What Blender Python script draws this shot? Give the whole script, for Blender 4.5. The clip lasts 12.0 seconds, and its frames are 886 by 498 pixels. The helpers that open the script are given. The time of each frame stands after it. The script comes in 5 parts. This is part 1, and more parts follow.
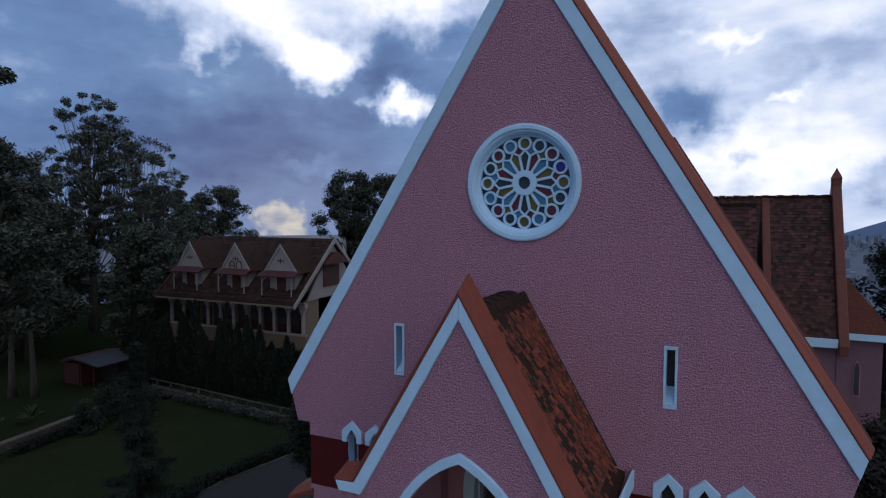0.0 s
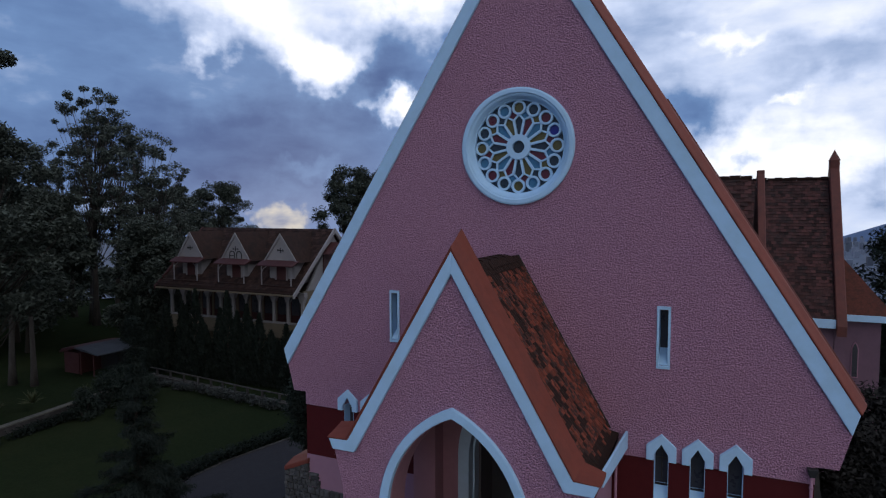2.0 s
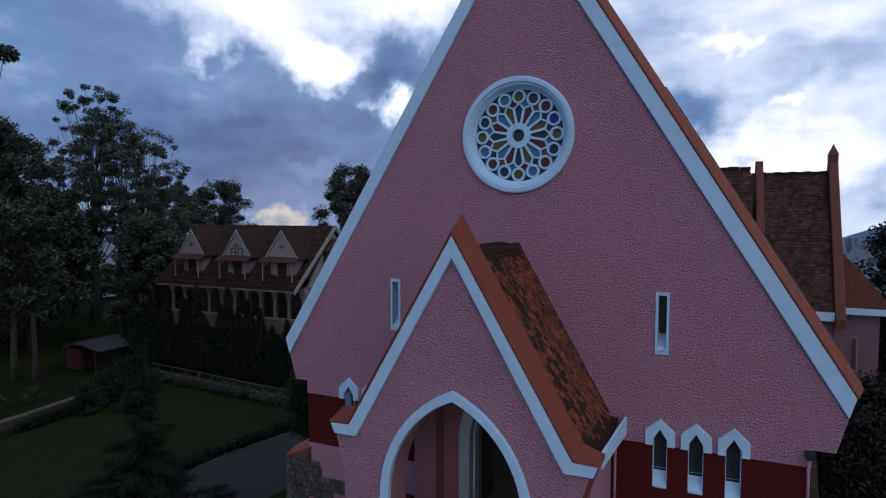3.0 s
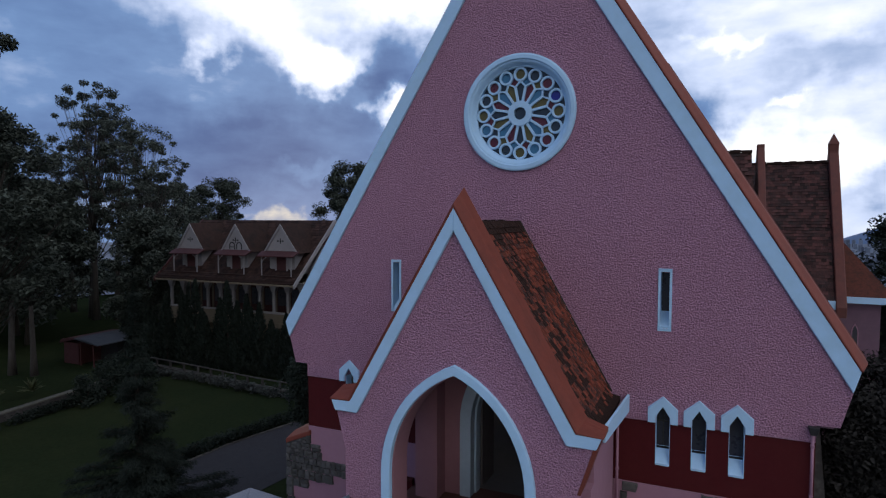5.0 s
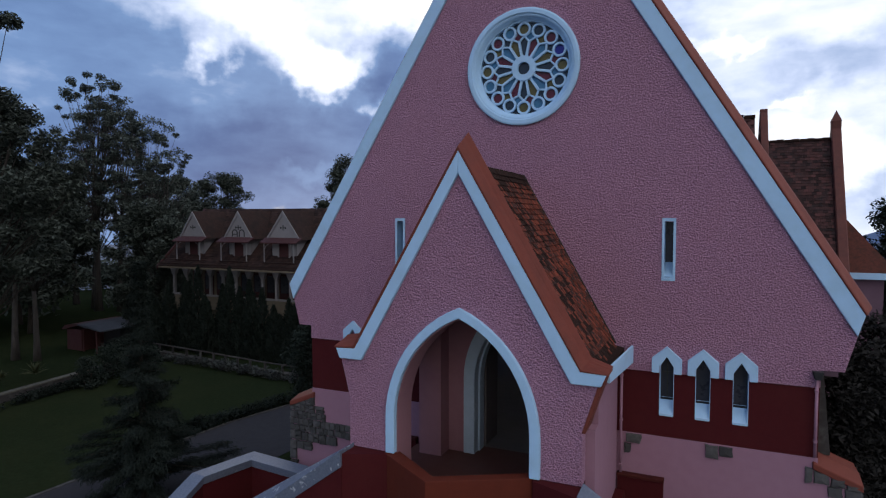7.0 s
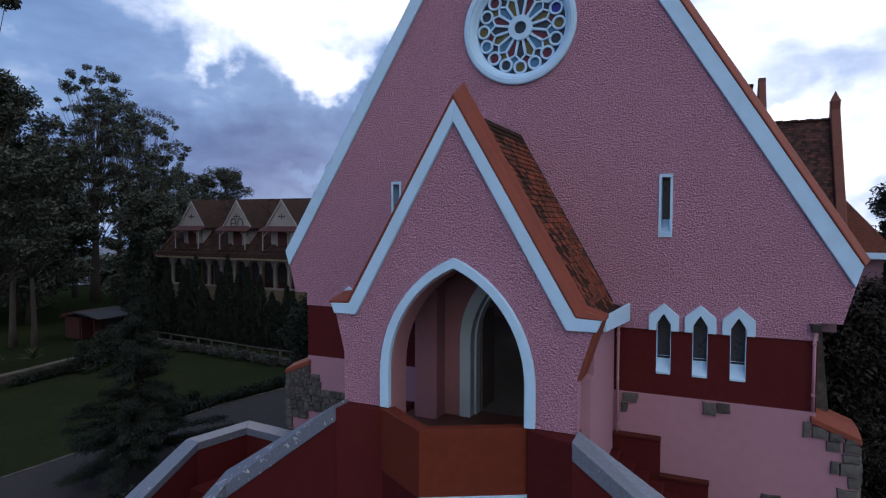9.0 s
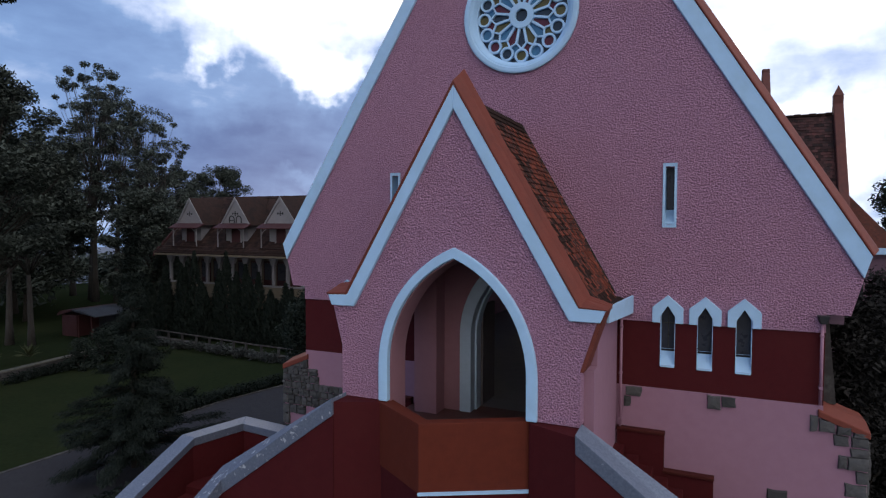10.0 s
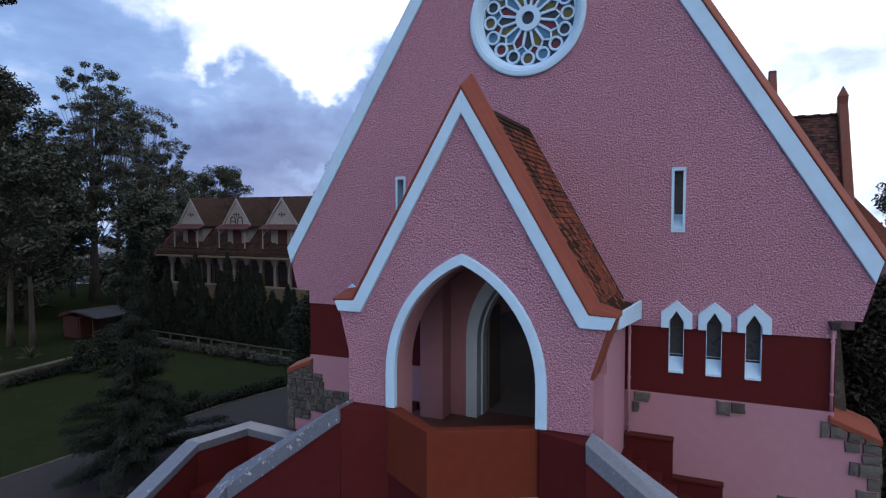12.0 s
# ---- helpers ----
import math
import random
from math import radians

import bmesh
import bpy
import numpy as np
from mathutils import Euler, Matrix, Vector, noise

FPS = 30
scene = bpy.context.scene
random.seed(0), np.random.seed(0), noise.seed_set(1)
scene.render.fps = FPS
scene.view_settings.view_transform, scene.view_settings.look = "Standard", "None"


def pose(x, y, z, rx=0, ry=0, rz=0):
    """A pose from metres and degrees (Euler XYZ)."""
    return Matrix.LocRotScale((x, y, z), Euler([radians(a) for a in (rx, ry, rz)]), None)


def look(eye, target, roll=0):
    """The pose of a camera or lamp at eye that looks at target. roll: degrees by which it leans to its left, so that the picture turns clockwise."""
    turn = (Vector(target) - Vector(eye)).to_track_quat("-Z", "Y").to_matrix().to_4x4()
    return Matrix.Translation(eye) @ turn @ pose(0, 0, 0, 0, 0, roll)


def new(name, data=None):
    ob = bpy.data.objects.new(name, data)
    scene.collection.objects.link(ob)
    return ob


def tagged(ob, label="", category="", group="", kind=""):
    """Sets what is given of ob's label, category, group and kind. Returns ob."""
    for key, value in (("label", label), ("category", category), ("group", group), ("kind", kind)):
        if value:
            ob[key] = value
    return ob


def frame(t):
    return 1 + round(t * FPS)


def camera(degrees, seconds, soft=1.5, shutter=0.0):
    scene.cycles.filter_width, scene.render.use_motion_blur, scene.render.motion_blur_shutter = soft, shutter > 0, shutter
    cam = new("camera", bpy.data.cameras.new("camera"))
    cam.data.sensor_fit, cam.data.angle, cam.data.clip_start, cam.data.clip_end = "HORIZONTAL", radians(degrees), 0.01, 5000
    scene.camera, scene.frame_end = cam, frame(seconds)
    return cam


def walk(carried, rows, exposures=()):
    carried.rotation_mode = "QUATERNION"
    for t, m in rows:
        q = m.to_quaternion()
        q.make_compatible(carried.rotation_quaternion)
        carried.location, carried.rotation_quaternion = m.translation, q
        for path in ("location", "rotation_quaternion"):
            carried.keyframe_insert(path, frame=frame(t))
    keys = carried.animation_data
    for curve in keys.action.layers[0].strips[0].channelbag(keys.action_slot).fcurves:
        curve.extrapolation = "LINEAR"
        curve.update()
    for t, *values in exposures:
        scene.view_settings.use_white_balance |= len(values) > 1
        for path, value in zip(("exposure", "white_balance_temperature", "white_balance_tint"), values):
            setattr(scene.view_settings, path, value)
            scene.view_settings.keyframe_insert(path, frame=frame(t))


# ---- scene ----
cam = camera(73.4, 12.0, soft=1.2)
EXPOSURES = [(0.0, 0.17, 6400, 12), (2.5, 0.24, 6440, 12), (5.5, 0.39, 6560, 12), (7.0, 0.49, 6660, 12), (9.5, 0.73, 6800, 13), (10.5, 0.81, 6860, 13), (12.0, 1.06, 6900, 13)]
PATH = [
    (0, (3.495, -12.06, 9.146), (2.686, -10.235, 9.02), -0.0),
    (0.5, (3.532, -12.094, 8.978), (2.723, -10.269, 8.853), 0.0),
    (1, (3.56, -12.09, 8.77), (2.75, -10.266, 8.646), -0.0),
    (1.5, (3.62, -12.081, 8.544), (2.808, -10.257, 8.424), 0.0),
    (2, (3.677, -12.081, 8.346), (2.862, -10.258, 8.227), 0.0),
    (2.5, (3.724, -12.134, 8.2), (2.907, -10.313, 8.083), 0.0),
    (3, (3.723, -12.198, 8.074), (2.907, -10.376, 7.958), 0.0),
    (5, (3.657, -12.182, 7.576), (2.845, -10.358, 7.466), 0.0),
    (5.5, (3.636, -12.196, 7.362), (2.822, -10.372, 7.253), 0.0),
    (6, (3.627, -12.213, 7.11), (2.813, -10.39, 7.004), 0.1),
    (6.5, (3.614, -12.248, 6.848), (2.8, -10.425, 6.746), 0.0),
    (7, (3.644, -12.285, 6.555), (2.827, -10.462, 6.454), 0.0),
    (9, (3.717, -12.221, 5.641), (2.899, -10.398, 5.55), 0.1),
    (9.5, (3.656, -12.111, 5.521), (2.839, -10.287, 5.43), 0.1),
    (10, (3.625, -12.032, 5.458), (2.809, -10.209, 5.367), 0.1),
    (10.5, (3.596, -11.985, 5.451), (2.778, -10.163, 5.35), 0.0),
    (11, (3.547, -11.965, 5.482), (2.732, -10.144, 5.344), 0.1),
    (11.5, (3.496, -11.97, 5.528), (2.681, -10.149, 5.389), 0.0),
    (12, (3.466, -12.001, 5.574), (2.65, -10.177, 5.479), 0.0),
]
walk(cam, [(t, look(eye, target, roll)) for t, eye, target, roll in PATH], EXPOSURES)

# ---- light ----
SUN_AZ, SUN_EL = radians(-37.0), radians(13.0)  # low behind the clouds, beyond the nave

world = bpy.data.worlds.new("dusk_sky")
scene.world = world
world.use_nodes = True


def build_sky():
    nt = world.node_tree
    nt.nodes.clear()
    n, l = nt.nodes.new, nt.links.new
    out, bg = n("ShaderNodeOutputWorld"), n("ShaderNodeBackground")
    co = n("ShaderNodeTexCoord")
    sky = n("ShaderNodeTexSky")
    sky.sky_type, sky.sun_disc = "NISHITA", False
    sky.sun_elevation, sky.sun_rotation = SUN_EL, SUN_AZ

    def math_node(op, a, b=None, c=None, clamp=False):
        m = n("ShaderNodeMath")
        m.operation, m.use_clamp = op, clamp
        for i, v in enumerate((a, b, c)):
            if v is None:
                continue
            if isinstance(v, (int, float)):
                m.inputs[i].default_value = v
            else:
                l(v, m.inputs[i])
        return m.outputs[0]

    # soft cloud masses, flattened towards the horizon
    flat = n("ShaderNodeVectorMath")
    flat.operation = "MULTIPLY"
    l(co.outputs["Generated"], flat.inputs[0])
    flat.inputs[1].default_value = (1.0, 1.0, 2.6)

    def clouds(scale, detail, rough, distort):
        t = n("ShaderNodeTexNoise")
        t.inputs["Scale"].default_value, t.inputs["Detail"].default_value = scale, detail
        t.inputs["Roughness"].default_value, t.inputs["Distortion"].default_value = rough, distort
        l(flat.outputs[0], t.inputs["Vector"])
        return t.outputs[0]

    big, small = clouds(2.6, 4, 0.5, 0.3), clouds(7.5, 6, 0.5, 0.25)

    # the view direction shaken by two sizes of noise, so that the breaks in the clouds have torn edges
    ragged = co.outputs["Generated"]
    for scale_, reach in ((6.0, 0.07), (15.0, 0.09), (40.0, 0.05)):
        t = n("ShaderNodeTexNoise")
        t.inputs["Scale"].default_value, t.inputs["Detail"].default_value = scale_, 6
        l(co.outputs["Generated"], t.inputs["Vector"])
        m = n("ShaderNodeVectorMath")
        m.operation = "MULTIPLY_ADD"
        l(t.outputs["Color"], m.inputs[0])
        m.inputs[1].default_value = (reach, reach, reach)
        l(ragged, m.inputs[2])
        o = n("ShaderNodeVectorMath")
        o.operation = "SUBTRACT"
        l(m.outputs[0], o.inputs[0])
        o.inputs[1].default_value = (reach / 2, reach / 2, reach / 2)
        ragged = o.outputs[0]
    unit = n("ShaderNodeVectorMath")
    unit.operation = "NORMALIZE"
    l(ragged, unit.inputs[0])
    ragged = unit.outputs[0]

    def opening(direction, wide, strength):
        d = n("ShaderNodeVectorMath")
        d.operation = "DOT_PRODUCT"
        l(ragged, d.inputs[0])
        d.inputs[1].default_value = Vector(direction).normalized()
        r = n("ShaderNodeMapRange")
        r.interpolation_type = "SMOOTHERSTEP"
        r.inputs["From Min"].default_value, r.inputs["From Max"].default_value = math.cos(radians(wide)), 1.0
        r.inputs["To Min"].default_value, r.inputs["To Max"].default_value = 0.0, strength
        l(d.outputs["Value"], r.inputs["Value"])
        return r.outputs[0]

    # the torn direction as bearing and height above the horizon, in degrees
    parts = n("ShaderNodeSeparateXYZ")
    l(ragged, parts.inputs[0])
    bearing = math_node("MULTIPLY", math_node("ARCTAN2", parts.outputs[0], parts.outputs[1]), math.degrees(1))
    height = math_node("MULTIPLY", math_node("ARCSINE", parts.outputs[2]), math.degrees(1))

    def ramp_of(value, lo, hi, to_lo, to_hi):
        r = n("ShaderNodeMapRange")
        r.interpolation_type = "SMOOTHSTEP"
        for key, v in (("From Min", lo), ("From Max", hi), ("To Min", to_lo), ("To Max", to_hi)):
            r.inputs[key].default_value = v
        l(value, r.inputs["Value"])
        return r.outputs[0]

    def mass(az, el, half_wide, half_high, strength):
        """A long or round mass of thinner or thicker cloud."""
        a = math_node("DIVIDE", math_node("SUBTRACT", bearing, az), half_wide)
        b = math_node("DIVIDE", math_node("SUBTRACT", height, el), half_high)
        r = math_node("SQRT", math_node("MULTIPLY_ADD", a, a, math_node("MULTIPLY", b, b)))
        return ramp_of(r, 0.0, 1.0, strength, 0.0)

    # a thick deck on one hand, paler high cloud on the other and behind
    fine = clouds(21.0, 5, 0.55, 0.3)
    thin = math_node("ADD", math_node("MULTIPLY_ADD", big, 0.45, 0.065), math_node("MULTIPLY_ADD", small, 0.36, -0.18))
    thin = math_node("ADD", thin, math_node("MULTIPLY_ADD", fine, 0.16, -0.08))
    thin = math_node("ADD", thin, ramp_of(bearing, -24.0, -8.0, 0.0, 0.36))
    thin = math_node("ADD", thin, opening((0.15, -0.76, 0.63), 78, 0.15))
    for row in SKY_DECK + SKY_HIGH:
        thin = math_node("ADD", thin, mass(*row))
    ramp = n("ShaderNodeValToRGB")
    l(thin, ramp.inputs[0])
    e = ramp.color_ramp.elements
    e[0].position, e[0].color = 0.05, (*SKY_DARK, 1)
    e[1].position, e[1].color = 1.0, (*SKY_WHITE, 1)
    for p, c in ((0.33, SKY_MID), (0.6, SKY_LIGHT)):
        k = e.new(p)
        k.color = (*c, 1)
    # warm light low under the cloud edge
    warm = n("ShaderNodeMix")
    warm.data_type = "RGBA"
    l(math_node("MULTIPLY", opening((-0.631, 0.775, -0.022), 2.6, 1.0), math_node("MULTIPLY_ADD", small, 3.0, -1.0, clamp=True), clamp=True), warm.inputs[0])
    l(ramp.outputs[0], warm.inputs[6])
    warm.inputs[7].default_value = (0.85, 0.76, 0.55, 1)
    # the clear sky shows faintly through the deck
    mix = n("ShaderNodeMix")
    mix.data_type = "RGBA"
    mix.inputs[0].default_value = 0.98
    scale = n("ShaderNodeVectorMath")
    scale.operation = "SCALE"
    scale.inputs["Scale"].default_value = 0.05
    l(sky.outputs[0], scale.inputs[0])
    l(scale.outputs[0], mix.inputs[6])
    l(warm.outputs[2], mix.inputs[7])
    l(mix.outputs[2], bg.inputs[0])
    bg.inputs[1].default_value = SKY_STRENGTH
    l(bg.outputs[0], out.inputs[0])


SKY_DARK, SKY_MID, SKY_LIGHT, SKY_WHITE = (0.057, 0.109, 0.26), (0.132, 0.23, 0.43), (0.52, 0.61, 0.80), (1.2, 1.18, 1.08)
SKY_STRENGTH = 1.0
# bearing, height, half width and half height in degrees, and how much thinner the cloud is there
SKY_DECK = [
    (-34.8, 12.9, 3.9, 3.0, 0.6),
    (-37.6, 14.8, 4.4, 2.4, 0.34),
    (-33.4, 14.8, 3.4, 2.6, 0.26),
    (-38.5, 17.0, 9.0, 5.5, 0.42),
    (-27.0, 20.5, 13.0, 6.0, 0.6),
    (-45.8, 14.5, 3.2, 2.2, 0.4),
    (-28.0, 10.2, 5.6, 2.3, 0.7),
    (-45.0, 19.5, 10.0, 5.5, 0.42),
    (-60.5, 11.5, 7.0, 5.0, 0.1),
    (-29.6, 13.6, 5.0, 2.6, -0.14),
    (-42.0, 7.0, 20.0, 5.0, -0.2),
    (-36.8, 4.6, 4.0, 1.4, 0.2),
    (-40.0, 3.4, 16.0, 3.6, -0.12),
]
SKY_HIGH = [
    (-2.0, 8.2, 5.0, 5.0, -0.4),
    (4.0, 4.5, 13.0, 5.0, 0.3),
    (9.0, 12.4, 8.0, 3.4, -0.2),
    (-5.0, 16.0, 6.0, 8.0, -0.2),
    (3.0, 4.1, 2.0, 1.0, -0.25),
    (13.0, 2.2, 5.0, 2.6, -0.26),
    (0.6, 15.3, 4.0, 1.1, 0.2),
    (5.7, 9.6, 2.6, 0.8, 0.2),
]
build_sky()

sun = new("sun", bpy.data.lights.new("sun", "SUN"))
sun.data.energy, sun.data.angle, sun.data.color = 0.5, radians(14), (1.0, 0.9, 0.75)
sun_way = Vector((math.sin(SUN_AZ) * math.cos(SUN_EL), math.cos(SUN_AZ) * math.cos(SUN_EL), math.sin(SUN_EL)))
sun.matrix_world = look(sun_way * 100, (0, 0, 0))

# ---- materials ----


def material(name, base, second=None, rough=0.8, grain=30.0, amount=0.5, stain=None, stain_scale=1.2, stain_amount=0.0,
             bump=0.2, bump_scale=60.0, bump_distance=0.01, metal=0.0, per_piece=0.0, stretch=(1, 1, 1), lumps=False, coat=0.0, islands=False, spec=0.4, edge=(0.48, 0.72), crisp=(0.3, 0.7)):
    """A painted or natural surface: two colours mixed by fine grain, broad stains, relief."""
    m = bpy.data.materials.new(name)
    m.use_nodes = True
    nt = m.node_tree
    n, l = nt.nodes.new, nt.links.new
    bsdf = nt.nodes["Principled BSDF"]
    co, mp = n("ShaderNodeNewGeometry"), n("ShaderNodeMapping")
    mp.inputs["Scale"].default_value = stretch
    l(co.outputs["Position"], mp.inputs["Vector"])

    def noise_tex(scale, detail=5.0, rough_=0.6):
        t = n("ShaderNodeTexNoise")
        t.inputs["Scale"].default_value, t.inputs["Detail"].default_value, t.inputs["Roughness"].default_value = scale, detail, rough_
        l(mp.outputs[0], t.inputs["Vector"])
        return t.outputs[0]

    def ramp(value, lo, hi):
        r = n("ShaderNodeMapRange")
        r.inputs["From Min"].default_value, r.inputs["From Max"].default_value = lo, hi
        l(value, r.inputs["Value"])
        return r.outputs[0]

    def mix(fac, a, b, mode="MIX"):
        x = n("ShaderNodeMix")
        x.data_type, x.blend_type = "RGBA", mode
        for sock, v in ((x.inputs[0], fac), (x.inputs[6], a), (x.inputs[7], b)):
            if isinstance(v, (int, float)):
                sock.default_value = v
            elif isinstance(v, tuple):
                sock.default_value = (*v, 1)
            else:
                l(v, sock)
        return x.outputs[2]

    def times(value, k):
        x = n("ShaderNodeMath")
        x.operation = "MULTIPLY"
        l(value, x.inputs[0])
        x.inputs[1].default_value = k
        return x.outputs[0]

    second = second or tuple(c * 0.7 for c in base)
    colour = mix(times(ramp(noise_tex(grain), *crisp), amount), base, second)
    if per_piece:
        if islands:
            rnd = co.outputs["Random Per Island"]
        else:
            rnd = n("ShaderNodeObjectInfo").outputs["Random"]
        v = n("ShaderNodeMapRange")
        l(rnd, v.inputs["Value"])
        v.inputs["To Min"].default_value, v.inputs["To Max"].default_value = 1 - per_piece, 1 + per_piece * 0.6
        h = n("ShaderNodeHueSaturation")
        l(v.outputs[0], h.inputs["Value"])
        l(colour, h.inputs["Color"])
        colour = h.outputs[0]
    if stain:
        colour = mix(times(ramp(noise_tex(stain_scale, 8.0, 0.65), *edge), stain_amount), colour, stain)
    l(colour, bsdf.inputs["Base Color"])
    r = n("ShaderNodeMapRange")
    l(noise_tex(grain * 0.4), r.inputs["Value"])
    r.inputs["To Min"].default_value, r.inputs["To Max"].default_value = max(rough - 0.12, 0.02), min(rough + 0.12, 1)
    l(r.outputs[0], bsdf.inputs["Roughness"])
    bsdf.inputs["Metallic"].default_value = metal
    bsdf.inputs["Coat Weight"].default_value = coat
    bsdf.inputs["Specular IOR Level"].default_value = spec
    if bump:
        b = n("ShaderNodeBump")
        b.inputs["Strength"].default_value, b.inputs["Distance"].default_value = bump, bump_distance
        if lumps:
            v = n("ShaderNodeTexVoronoi")
            v.feature = "SMOOTH_F1"
            v.inputs["Scale"].default_value = bump_scale
            l(mp.outputs[0], v.inputs["Vector"])
            s = n("ShaderNodeMath")
            s.operation = "MULTIPLY_ADD"
            l(noise_tex(bump_scale * 0.8, 3.0, 0.6), s.inputs[0])
            s.inputs[1].default_value = 1.6
            l(times(v.outputs["Distance"], -1.0), s.inputs[2])
            l(s.outputs[0], b.inputs["Height"])
        else:
            l(noise_tex(bump_scale), b.inputs["Height"])
        l(b.outputs[0], bsdf.inputs["Normal"])
    return m


def glass(name, colour, rough=0.3):
    m = material(name, colour, tuple(c * 0.75 for c in colour), rough=rough, grain=14, amount=0.6, bump=0.08, bump_scale=9, bump_distance=0.01)
    m.node_tree.nodes["Principled BSDF"].inputs["Specular IOR Level"].default_value = 0.3
    return m


